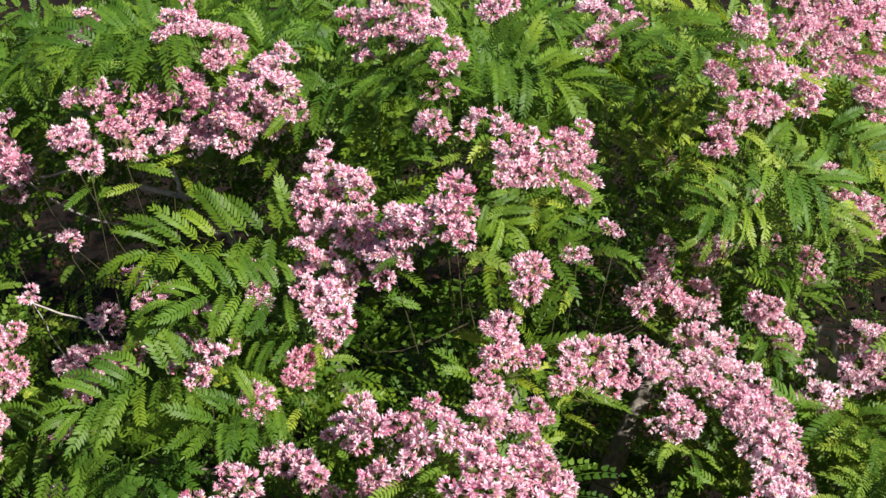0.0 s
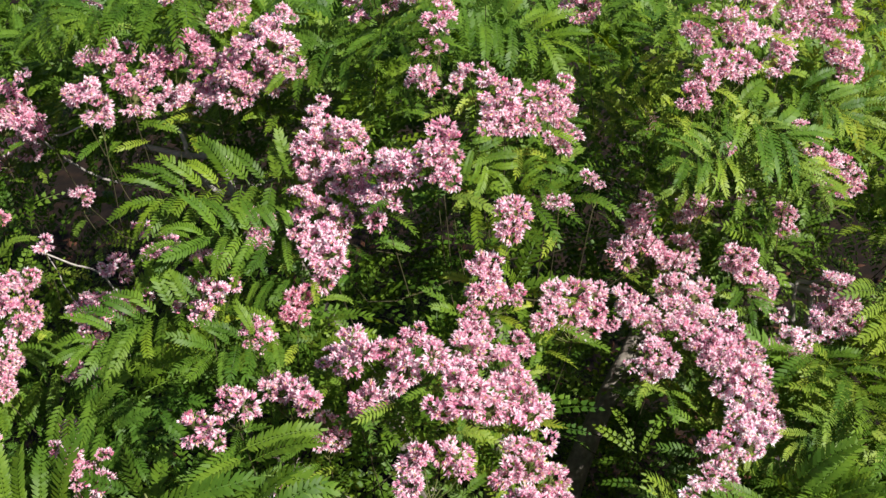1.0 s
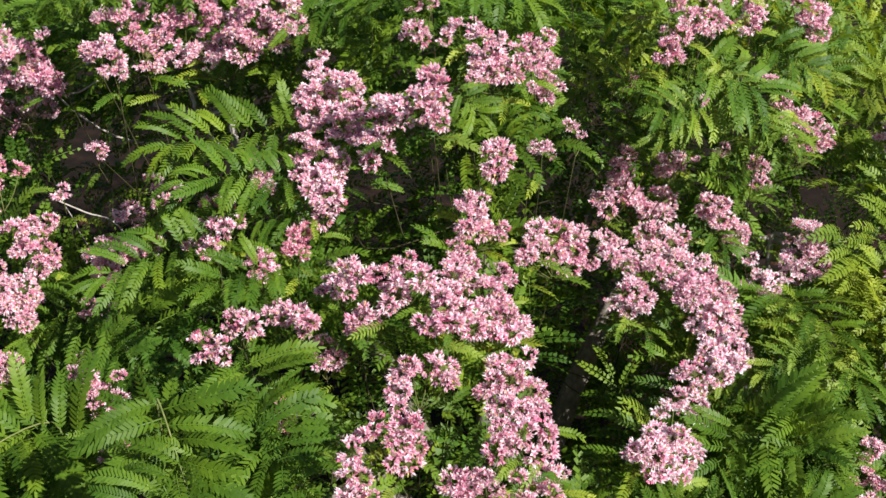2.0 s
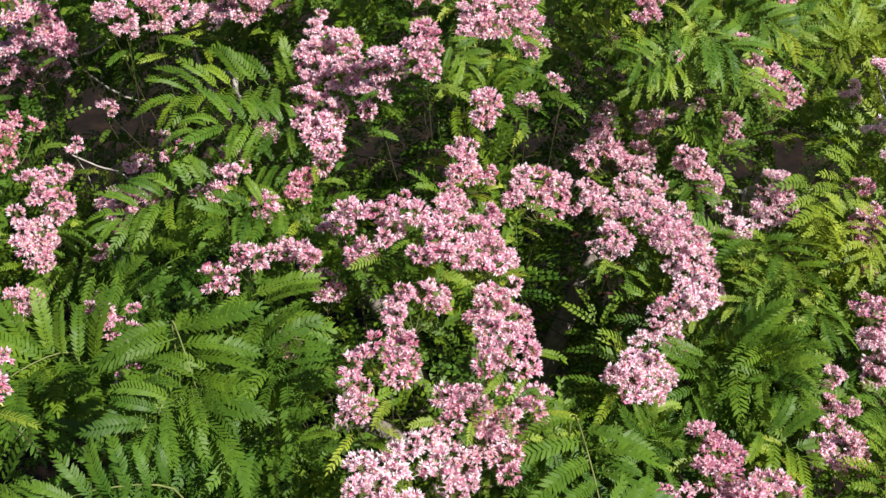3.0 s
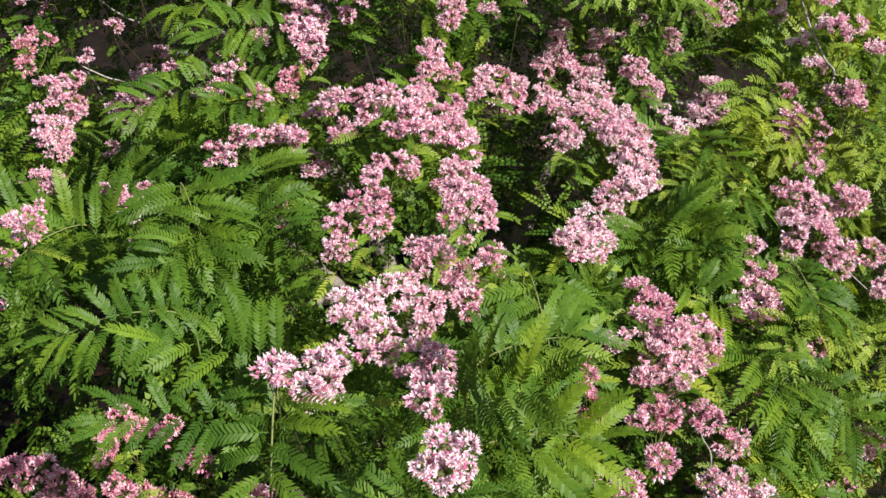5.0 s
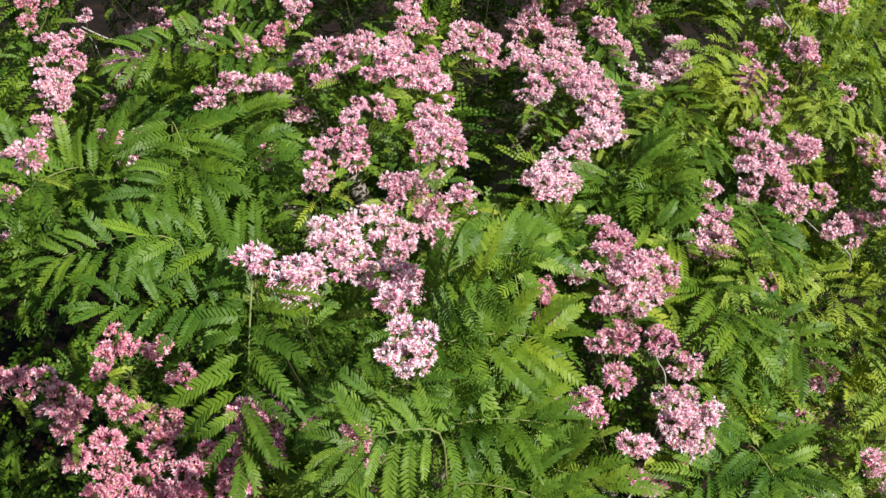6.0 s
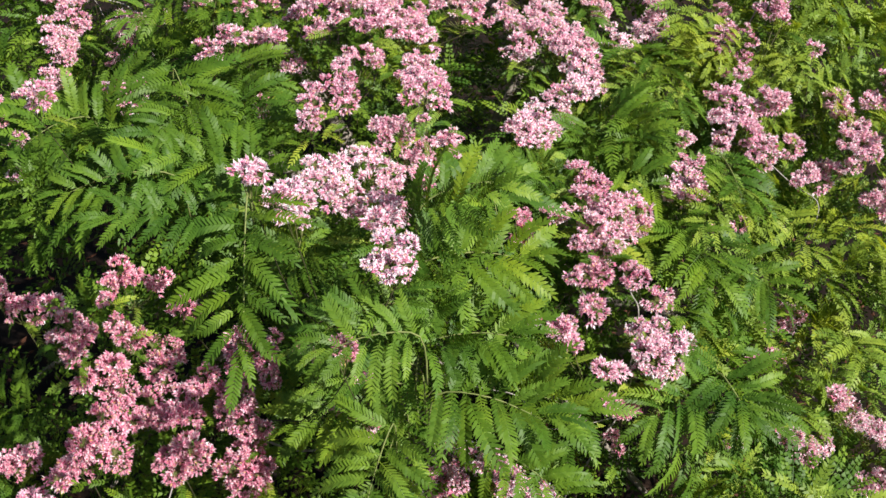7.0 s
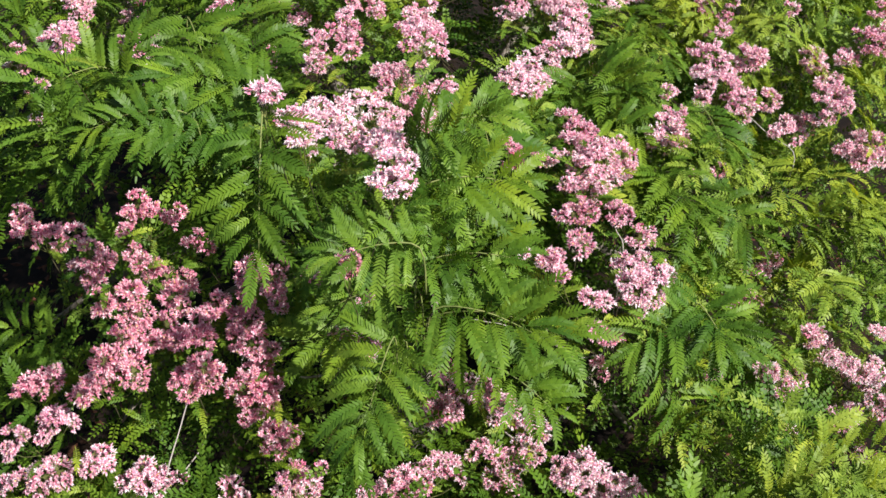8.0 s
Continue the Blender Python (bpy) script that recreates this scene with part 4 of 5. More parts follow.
flowering_twig([(0.35, 1.12, 1.45, 0.044), (0.39, 1.08, 1.45, 0.039), (0.34, 1.07, 1.41, 0.039), (0.33, 1.02, 1.36, 0.054), (0.30, 1.01, 1.37, 0.039), (0.37, 0.99, 1.37, 0.039), (0.31, 0.97, 1.35, 0.039), (0.35, 0.99, 1.32, 0.032)])
flowering_twig([(0.43, 1.04, 1.45, 0.039), (0.48, 1.00, 1.47, 0.042), (0.46, 1.02, 1.40, 0.032), (0.52, 0.97, 1.47, 0.038), (0.56, 0.95, 1.44, 0.047), (0.53, 0.96, 1.38, 0.032), (0.60, 0.96, 1.40, 0.030), (0.60, 0.94, 1.37, 0.021)], tone="pale")
flowering_twig([(0.67, 0.93, 1.38, 0.038), (0.69, 0.91, 1.35, 0.042), (0.66, 0.91, 1.33, 0.026), (0.68, 0.85, 1.29, 0.038), (0.65, 0.84, 1.27, 0.032), (0.62, 0.90, 1.28, 0.021)], tone="pale")
flowering_twig([(0.53, 0.88, 1.26, 0.043), (0.57, 0.85, 1.24, 0.047), (0.54, 0.80, 1.21, 0.042), (0.60, 0.84, 1.22, 0.032), (0.60, 0.78, 1.19, 0.032), (0.46, 0.88, 1.26, 0.026), (0.49, 0.92, 1.27, 0.021)])
flowering_twig([(0.31, 0.84, 1.23, 0.043), (0.38, 0.86, 1.22, 0.039), (0.27, 0.81, 1.25, 0.032), (0.35, 0.80, 1.23, 0.025), (0.41, 0.80, 1.19, 0.021), (0.15, 0.72, 1.27, 0.037), (0.21, 0.77, 1.25, 0.038), (0.25, 0.77, 1.20, 0.042), (0.19, 0.72, 1.21, 0.038), (0.11, 0.67, 1.28, 0.025), (0.07, 0.65, 1.27, 0.031)])
flowering_twig([(0.80, 0.80, 1.24, 0.046), (0.86, 0.82, 1.29, 0.046), (0.88, 0.81, 1.23, 0.047), (0.82, 0.77, 1.22, 0.042), (0.93, 0.81, 1.24, 0.032), (0.94, 0.79, 1.18, 0.047), (0.99, 0.78, 1.22, 0.038), (1.04, 0.80, 1.17, 0.038), (0.88, 0.77, 1.18, 0.032), (0.98, 0.77, 1.17, 0.032), (0.77, 0.82, 1.27, 0.021), (1.08, 0.79, 1.14, 0.026)], tone="pale")
flowering_twig([(-0.94, 1.23, 2.78, 0.041), (-0.96, 1.38, 2.74, 0.023), (-0.98, 1.28, 2.73, 0.019), (-1.02, 1.33, 2.72, 0.031)])
flowering_twig([(-1.18, 1.50, 2.32, 0.025), (-1.23, 1.65, 2.36, 0.030), (-1.20, 1.66, 2.39, 0.021), (-1.33, 1.75, 2.41, 0.030), (-1.25, 1.66, 2.45, 0.017), (-1.29, 1.73, 2.50, 0.021)])
flowering_twig([(1.63, 1.24, 1.37, 0.040), (1.60, 1.26, 1.37, 0.027), (1.66, 1.21, 1.35, 0.049), (1.70, 1.22, 1.30, 0.034), (1.78, 1.31, 1.24, 0.023), (1.77, 1.33, 1.26, 0.046)], tone="pale")
flowering_twig([(1.82, 1.37, 1.47, 0.041), (1.85, 1.34, 1.42, 0.045), (1.81, 1.35, 1.45, 0.027), (1.90, 1.30, 1.39, 0.045), (1.97, 1.31, 1.35, 0.050), (2.02, 1.29, 1.33, 0.050), (2.08, 1.29, 1.32, 0.041), (2.07, 1.27, 1.29, 0.027), (2.08, 1.33, 1.36, 0.023), (2.07, 1.34, 1.50, 0.034), (2.11, 1.23, 1.21, 0.041), (2.08, 1.24, 1.23, 0.034), (2.04, 1.28, 1.29, 0.027)], tone="pale")
flowering_twig([(1.92, 1.21, 1.17, 0.034), (1.98, 1.22, 1.17, 0.041), (2.01, 1.24, 1.18, 0.034), (1.96, 1.19, 1.15, 0.023), (2.02, 1.10, 1.06, 0.034), (2.06, 1.09, 1.06, 0.023)], tone="pale")
flowering_twig([(1.73, 1.14, 1.16, 0.023)], tone="pale")
flowering_twig([(1.39, 1.16, 1.42, 0.026)], tone="pale")
flowering_twig([(0.92, 0.89, 1.82, 0.030), (0.95, 0.90, 1.81, 0.024), (0.89, 0.86, 1.73, 0.020), (0.91, 0.87, 1.67, 0.020)], tone="deep")
flowering_twig([(0.70, 0.96, 2.09, 0.035), (0.73, 0.95, 2.06, 0.029), (0.69, 0.98, 2.10, 0.023), (0.73, 0.96, 2.03, 0.020), (0.62, 1.00, 2.09, 0.020)])
flowering_twig([(2.04, 1.87, 2.05, 0.058), (2.09, 1.87, 2.06, 0.046), (2.00, 1.87, 2.02, 0.046), (2.03, 1.81, 2.02, 0.041), (1.95, 1.83, 2.06, 0.034), (2.10, 1.83, 2.02, 0.034)])
flowering_twig([(1.88, 2.23, 2.27, 0.043), (1.86, 2.24, 2.29, 0.029), (1.90, 2.17, 2.23, 0.047), (1.90, 2.01, 2.26, 0.051), (1.92, 1.95, 2.22, 0.050), (1.86, 1.97, 2.24, 0.034), (1.94, 1.91, 2.21, 0.034), (1.96, 1.97, 2.24, 0.028)])
flowering_twig([(2.00, 2.16, 2.30, 0.042), (1.99, 2.19, 2.30, 0.024), (2.10, 2.19, 2.37, 0.052), (2.12, 2.18, 2.41, 0.042), (2.06, 2.25, 2.37, 0.024), (2.13, 2.15, 2.36, 0.035), (2.13, 2.27, 2.47, 0.035)])
flowering_twig([(1.72, 1.95, 2.09, 0.047), (1.77, 1.94, 2.07, 0.042), (1.69, 1.92, 2.08, 0.028), (1.83, 1.97, 2.11, 0.035), (1.85, 1.93, 2.14, 0.028), (1.88, 1.90, 2.17, 0.027), (1.79, 2.00, 2.09, 0.028)])

# ---- leaves ----
def leaf_template(seed, pairs, coarse=False, blunt=False, broad=1.0):
    """A feathery leaf one metre long along x, bent down towards its tip; numpy verts and faces."""
    rnd = random.Random(seed)
    droop, sway, twist = rnd.uniform(0.08, 0.55), rnd.uniform(-0.2, 0.2), rnd.uniform(-0.5, 0.5)
    louvre = rnd.uniform(-0.15, 0.45)

    def spine(t):
        return Vector((t * (1 - 0.12 * droop * t), sway * t * t, 0.10 * math.sin(t * 2.2) - droop * t * t))

    verts, faces = [Vector((0, 0.007, 0)), Vector((0, -0.007, 0))], []
    rail = (0, 1)
    for i in range(pairs + 1):
        t = 0.10 + 0.88 * i / pairs
        p, way = spine(t), (spine(t + 0.02) - spine(t)).normalized()
        left = Vector((0, 0, 1)).cross(way).normalized()
        up = way.cross(left)
        left, up = left * math.cos(twist * t) + up * math.sin(twist * t), up * math.cos(twist * t) - left * math.sin(twist * t)
        size = 0.180 * (0.62 + 0.38 * math.sin(min(1.0, t * 1.35) * math.pi * 0.62)) * (1.0 if t < 0.72 else 1.0 - 1.1 * (t - 0.72))
        here = (len(verts), len(verts) + 1)
        half = left * (0.0085 - 0.004 * t)
        verts += [p + half, p - half]
        faces += [(rail[0], rail[1], here[1]), (rail[0], here[1], here[0])]
        rail = here
        for s in ((-1, 1) if i < pairs else (0,)):
            if rnd.random() < 0.03:
                continue
            angle = rnd.uniform(0.80, 0.98) if t < 0.75 else rnd.uniform(0.60, 0.78)
            out = way if s == 0 else way * math.cos(angle) + left * s * math.sin(angle) + up * rnd.uniform(0.18, 0.32)
            out = out.normalized()
            across = up.cross(out).normalized()
            normal = (out.cross(across) + across * (louvre * (s or 1) + rnd.uniform(-0.2, 0.2))).normalized()
            across = normal.cross(out)
            n, w = size * rnd.uniform(0.88, 1.08), 0.0205 * broad * (size / 0.14)
            o, root = len(verts), here[0] if s > 0 else here[1]
            base, bend = p, normal * -0.10 * n
            low, high = base + out * n * 0.13, base + out * n * 0.66 + bend * 0.3
            if coarse:
                verts += [base + out * n * 0.5 + across * w * 1.6, base + out * n + bend, base + out * n * 0.5 - across * w * 1.6]
                faces += [(root, o, o + 2), (o, o + 1, o + 2)]
            elif blunt:
                verts += [low + across * w * 0.9, high + across * w, high - across * w, low - across * w * 0.9]
                verts[o + 1] += out * n * 0.14
                verts[o + 2] += out * n * 0.14
                faces += [(root, o, o + 3), (o, o + 1, o + 2), (o, o + 2, o + 3)]
            else:
                verts += [low + across * w, high + across * w * 0.86, base + out * n + bend, high - across * w * 0.86, low - across * w]
                faces += [(root, o, o + 4), (o, o + 1, o + 3), (o, o + 3, o + 4), (o + 1, o + 2, o + 3)]
    return np.array([tuple(v) for v in verts]), np.array(faces)


TEMPLATES = [leaf_template(20 + i, 14 + i % 3, broad=1.02) for i in range(12)]
OUTER = [leaf_template(40 + i, 11 + i % 3, broad=1.15) for i in range(12)]
MIDDLE = [leaf_template(50 + i, 8 + i % 3, blunt=True, broad=1.2) for i in range(8)]
INNER = [leaf_template(60 + i, 7 + i % 2, True, broad=1.2) for i in range(4)]
LEAF_MESHES = [mesh_of("leaf", v, [tuple(map(int, q)) for q in f], [LEAF]) for v, f in TEMPLATES]
BRIGHT_MESHES = [mesh_of("leaf", v, [tuple(map(int, q)) for q in f], [LEAF_FRESH]) for v, f in TEMPLATES]
leaf_rnd = random.Random(21)


def leaf_poses(base, axis, length, count, rnd, spread=1.0):
    """Poses of the leaves round a shoot: each springs from the stem and arches outwards."""
    axis = axis.normalized()
    u = axis.orthogonal().normalized()
    v = axis.cross(u)
    for i in range(count):
        t = i / max(1, count - 1)
        a = i * 2.39996 + rnd.uniform(-0.35, 0.35)
        lift = (0.18 + 0.75 * t + rnd.uniform(-0.12, 0.12)) / spread
        out = ((u * math.cos(a) + v * math.sin(a)) * math.cos(lift) + axis * math.sin(lift)).normalized()
        up = (axis + Vector((0, 0, 0.8)) - out * (axis + Vector((0, 0, 0.8))).dot(out)).normalized()
        side = up.cross(out)
        size = length * rnd.uniform(0.82, 1.1) * (1 - 0.35 * t * t)
        place = base + axis * (t * 0.35 * length)
        rot = Matrix((out, side, up)).transposed().to_4x4()
        yield Matrix.Translation(place) @ rot @ Matrix.Rotation(rnd.uniform(-0.3, 0.3), 4, "X") @ Matrix.Diagonal((size, size, size, 1))


def fan_poses(base, tip, normal, length, rnd, most=9):
    """Poses of the leaves in two rows along an arching shoot, the last ones closing the fan."""
    axis = (tip - base).normalized()
    reach = (tip - base).length
    side = normal.cross(axis).normalized()
    normal = axis.cross(side)
    pairs = max(4, min(most, round(reach / 0.042)))
    for i in range(pairs * 2 + 1):
        t = (i + 0.5) / (pairs * 2 + 1)
        last = i == pairs * 2
        a = 0.12 if last else (1.42 - 0.95 * t ** 1.3 + rnd.uniform(-0.2, 0.2)) * (1 if i % 2 else -1)
        out = (axis * math.cos(a) + side * math.sin(a) + normal * rnd.uniform(-0.02, 0.42)).normalized()
        up = normal + Vector((0, 0, 0.5))
        up = (up - out * up.dot(out)).normalized()
        size = length * rnd.uniform(0.78, 1.14) * (0.82 + 0.5 * t - 0.62 * t * t)
        place = base.lerp(tip, t) + normal * (0.12 * reach * math.sin(t * 2.6))
        rot = Matrix((out, up.cross(out), up)).transposed().to_4x4()
        yield Matrix.Translation(place) @ rot @ Matrix.Rotation(rnd.uniform(-0.35, 0.35), 4, "X") @ Matrix.Diagonal((size, size, size, 1))


SHOOTS = []
singles = 0


def leafy_shoot(base, tip, length, young=False, bright=False):
    """A leafy shoot at the outside of the crown, with two rows of feathery leaves."""
    global singles
    base, tip = Vector(base), Vector(tip)
    SHOOTS.extend([tuple(base.lerp(tip, k / 4)) for k in range(5)])
    length *= 0.95 if young else 1.12
    normal = Vector((leaf_rnd.uniform(-0.25, 0.25) + 0.28 * (base.x - 0.2), -0.6 + leaf_rnd.uniform(-0.2, 0.2), 0.8))
    poses = list(fan_poses(base, tip, normal, length, leaf_rnd))
    # right-hand shoots all take the lightened lime
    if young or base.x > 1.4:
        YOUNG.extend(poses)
    elif singles < 320:
        axis = tip - base
        v, f = tube(local([base - axis * 0.08 - Vector((0, 0, 0.16)), base, base + axis * 0.5 + Vector((0, 0, 0.12 * axis.length)), tip]), [0.0028, 0.0025, 0.002, 0.0012], 6, 4)
        stem = part("leafy_shoot", mesh_of("leafy_shoot", v, f, [SHOOT], smooth=True), tree, "shoot with fresh light green feathery leaves" if bright else "young shoot with feathery green leaves")
        for m in poses:
            ob = part("leaf", leaf_rnd.choice(BRIGHT_MESHES if bright else LEAF_MESHES), stem)
            ob.matrix_local = Matrix.Translation(-HOME) @ m
            singles += 1
    else:
        FILL.extend(poses)


FILL, YOUNG, SKIN, YOUNG_SKIN, HALF, DEEP, REST = [], [], [], [], [], [], []
leafy_shoot((-0.14, 0.34, 3.00), (-0.14, 0.09, 2.71), 0.17)
leafy_shoot((0.31, 0.39, 2.31), (0.60, 0.35, 2.26), 0.190)
leafy_shoot((0.25, 0.54, 2.63), (0.55, 0.60, 2.62), 0.190)
leafy_shoot((0.26, 0.80, 2.66), (0.50, 0.89, 2.69), 0.160)
leafy_shoot((0.22, 0.64, 2.43), (-0.04, 0.59, 2.35), 0.155, bright=True)
leafy_shoot((0.25, 0.62, 2.22), (-0.03, 0.58, 2.16), 0.155, bright=True)
leafy_shoot((0.19, 0.37, 2.22), (0.09, 0.18, 1.93), 0.180, bright=True)
leafy_shoot((0.27, 0.50, 2.39), (0.54, 0.52, 2.41), 0.170)
leafy_shoot((0.47, 0.41, 2.08), (0.68, 0.33, 1.97), 0.150)
leafy_shoot((0.27, 0.23, 2.64), (0.04, 0.18, 2.63), 0.13, bright=True)
leafy_shoot((0.22, 0.71, 2.07), (-0.13, 0.70, 1.90), 0.19, bright=True)
leafy_shoot((0.30, 0.98, 1.83), (0.76, 0.82, 1.87), 0.24, bright=True)
leafy_shoot((0.44, 1.59, 2.40), (0.54, 1.04, 2.14), 0.20, bright=True)
leafy_shoot((0.20, 0.88, 1.80), (0.07, 0.70, 1.43), 0.19, bright=True)
leafy_shoot((1.03, 0.93, 1.78), (1.23, 0.98, 1.36), 0.19)
leafy_shoot((1.16, 1.46, 2.07), (1.28, 1.33, 1.93), 0.18)
leafy_shoot((1.23, 0.97, 1.91), (1.32, 0.85, 1.83), 0.17)
leafy_shoot((1.75, 1.34, 1.82), (1.83, 1.23, 1.72), 0.18, young=True)
leafy_shoot((1.70, 1.71, 1.82), (1.76, 1.47, 1.81), 0.17, young=True)
leafy_shoot((1.38, 2.00, 2.15), (1.44, 1.74, 2.09), 0.17)
leafy_shoot((-0.60, 1.59, 2.70), (-0.49, 1.39, 2.51), 0.22)
leafy_shoot((-0.53, 1.17, 2.53), (-0.87, 1.10, 2.50), 0.14)
leafy_shoot((-1.01, 1.90, 2.34), (-1.22, 1.61, 2.34), 0.25)
leafy_shoot((-0.46, 1.84, 2.62), (-0.33, 1.71, 2.52), 0.19)
leafy_shoot((-1.03, 0.86, 1.80), (-1.20, 0.92, 1.80), 0.15)
leafy_shoot((-0.05, 0.81, 2.55), (-0.15, 0.83, 2.37), 0.13)
leafy_shoot((0.33, 0.49, 2.40), (0.29, 0.43, 2.71), 0.13, bright=True)
leafy_shoot((-0.14, 0.44, 2.98), (-0.38, 0.42, 3.04), 0.13)
leafy_shoot((-0.10, 0.35, 2.89), (-0.48, 0.31, 2.92), 0.12)
leafy_shoot((-0.59, 1.63, 2.34), (-0.91, 1.39, 2.23), 0.22)
leafy_shoot((-0.46, 1.72, 2.53), (-0.27, 1.51, 2.52), 0.19)
leafy_shoot((-0.87, 1.85, 2.31), (-1.29, 1.95, 2.33), 0.22)
leafy_shoot((-1.03, 2.26, 2.38), (-0.78, 2.14, 2.30), 0.18)
leafy_shoot((0.21, 0.68, 2.64), (0.43, 0.53, 2.84), 0.17)
leafy_shoot((0.30, 1.43, 2.26), (0.57, 1.63, 2.22), 0.11)
leafy_shoot((0.97, 1.73, 2.24), (1.11, 1.67, 2.16), 0.16)
leafy_shoot((1.15, 1.60, 2.08), (1.23, 1.42, 2.06), 0.16)
leafy_shoot((1.02, 2.22, 2.21), (1.10, 1.97, 2.25), 0.16)
leafy_shoot((0.63, 1.68, 2.19), (0.68, 1.70, 2.28), 0.12)
leafy_shoot((1.34, 2.75, 2.37), (1.41, 2.53, 2.26), 0.19, young=True)
leafy_shoot((1.53, 2.49, 2.35), (1.56, 2.36, 2.25), 0.15, young=True)
leafy_shoot((-1.12, 1.59, 2.20), (-1.15, 1.44, 2.07), 0.17)
leafy_shoot((-0.95, 2.65, 2.39), (-0.77, 2.59, 2.39), 0.18)
leafy_shoot((-0.44, 1.58, 2.39), (-0.28, 1.48, 2.34), 0.19)
leafy_shoot((-0.47, 1.43, 2.68), (-0.63, 1.29, 2.57), 0.17)
leafy_shoot((-0.40, 2.68, 2.83), (-0.78, 2.59, 2.81), 0.18)
leafy_shoot((-0.38, 2.45, 2.80), (-0.69, 2.39, 2.80), 0.14)
leafy_shoot((-0.36, 2.38, 2.71), (-0.67, 2.46, 2.60), 0.12)
leafy_shoot((-0.40, 2.20, 2.67), (-0.57, 2.04, 2.70), 0.13)
leafy_shoot((-0.61, 2.34, 2.66), (-0.92, 2.22, 2.58), 0.16)
leafy_shoot((-0.75, 3.18, 3.19), (-1.06, 3.08, 3.13), 0.18)
leafy_shoot((-0.37, 3.04, 3.12), (-0.23, 2.94, 3.08), 0.14)
leafy_shoot((-0.20, 3.00, 3.14), (-0.04, 2.81, 3.17), 0.15)
leafy_shoot((0.06, 2.97, 3.21), (0.31, 2.95, 3.13), 0.16)
leafy_shoot((0.54, 3.20, 3.22), (0.68, 2.98, 3.18), 0.18)
leafy_shoot((0.56, 3.11, 3.02), (0.66, 3.14, 2.88), 0.13, young=True)
leafy_shoot((0.62, 3.26, 2.77), (0.44, 3.17, 2.72), 0.13, young=True)
leafy_shoot((0.81, 2.88, 2.97), (1.00, 2.87, 2.87), 0.17)
leafy_shoot((0.83, 2.81, 2.87), (0.67, 2.71, 2.81), 0.12, young=True)
leafy_shoot((1.05, 3.09, 2.94), (1.20, 3.03, 2.87), 0.13)
leafy_shoot((0.91, 3.16, 2.40), (0.94, 3.05, 2.33), 0.13)
leafy_shoot((1.04, 2.96, 2.68), (1.16, 2.87, 2.63), 0.13, young=True)
leafy_shoot((-1.06, 2.51, 2.31), (-1.22, 2.42, 2.27), 0.17)
leafy_shoot((0.07, 2.45, 3.10), (0.14, 2.44, 3.01), 0.10)
leafy_shoot((0.28, 2.64, 2.95), (0.28, 2.57, 2.89), 0.07)
leafy_shoot((-0.33, 3.01, 3.08), (-0.45, 2.94, 3.05), 0.12)
leafy_shoot((-1.13, 3.18, 3.18), (-1.19, 3.07, 3.10), 0.16)
leafy_shoot((0.70, 3.16, 2.75), (0.82, 3.06, 2.69), 0.14)
leafy_shoot((1.04, 2.61, 2.31), (1.20, 2.34, 2.33), 0.19)
leafy_shoot((0.85, 2.19, 2.18), (1.07, 1.95, 2.23), 0.21)
leafy_shoot((1.38, 1.49, 2.03), (1.50, 1.36, 1.93), 0.17)
leafy_shoot((-0.96, 2.32, 2.44), (-0.73, 2.23, 2.39), 0.20)
leafy_shoot((1.36, 2.78, 2.36), (1.42, 2.50, 2.24), 0.18, young=True)
leafy_shoot((1.95, 1.77, 1.92), (1.97, 1.41, 1.91), 0.17, young=True)
leafy_shoot((1.76, 1.45, 1.38), (1.84, 1.51, 1.56), 0.17, young=True)
leafy_shoot((1.57, 2.42, 2.36), (1.70, 2.28, 2.29), 0.15, young=True)
leafy_shoot((1.17, 2.39, 2.32), (1.25, 2.15, 2.26), 0.15)
leafy_shoot((1.50, 1.86, 2.05), (1.51, 1.64, 2.02), 0.15, young=True)
leafy_shoot((1.20, 2.64, 2.32), (1.12, 2.51, 2.22), 0.14, young=True)
leafy_shoot((0.90, 3.05, 2.58), (0.99, 2.93, 2.62), 0.13, young=True)
leafy_shoot((1.15, 2.33, 2.28), (1.04, 2.16, 2.22), 0.14, young=True)
leafy_shoot((1.33, 2.61, 2.31), (1.45, 2.50, 2.25), 0.15, young=True)
leafy_shoot((0.64, 3.02, 3.09), (0.64, 3.09, 2.94), 0.10, young=True)
leafy_shoot((0.88, 2.89, 2.97), (0.97, 2.85, 2.87), 0.11, young=True)
leafy_shoot((1.07, 2.96, 2.78), (1.13, 2.85, 2.70), 0.13, young=True)
leafy_shoot((0.80, 2.79, 2.88), (0.66, 2.71, 2.89), 0.13)
leafy_shoot((0.74, 2.85, 2.94), (0.67, 2.98, 2.81), 0.09)
leafy_shoot((1.15, 3.09, 2.89), (1.25, 3.03, 2.84), 0.13, young=True)
leafy_shoot((0.95, 3.06, 2.53), (0.95, 2.89, 2.53), 0.10)
leafy_shoot((0.88, 2.80, 2.43), (0.95, 2.73, 2.38), 0.09)
leafy_shoot((1.15, 2.53, 2.31), (1.05, 2.30, 2.30), 0.15, young=True)
leafy_shoot((1.18, 2.37, 2.32), (0.97, 2.21, 2.29), 0.13, young=True)
leafy_shoot((0.70, 3.21, 2.75), (0.51, 3.09, 2.80), 0.11, young=True)
leafy_shoot((0.97, 2.96, 2.83), (0.77, 2.87, 2.79), 0.15, young=True)
leafy_shoot((0.99, 3.00, 2.81), (1.04, 2.89, 2.73), 0.15, young=True)
leafy_shoot((1.36, 3.15, 2.36), (1.47, 2.93, 2.44), 0.19, young=True)
leafy_shoot((1.53, 2.88, 2.45), (1.33, 2.67, 2.39), 0.17, young=True)
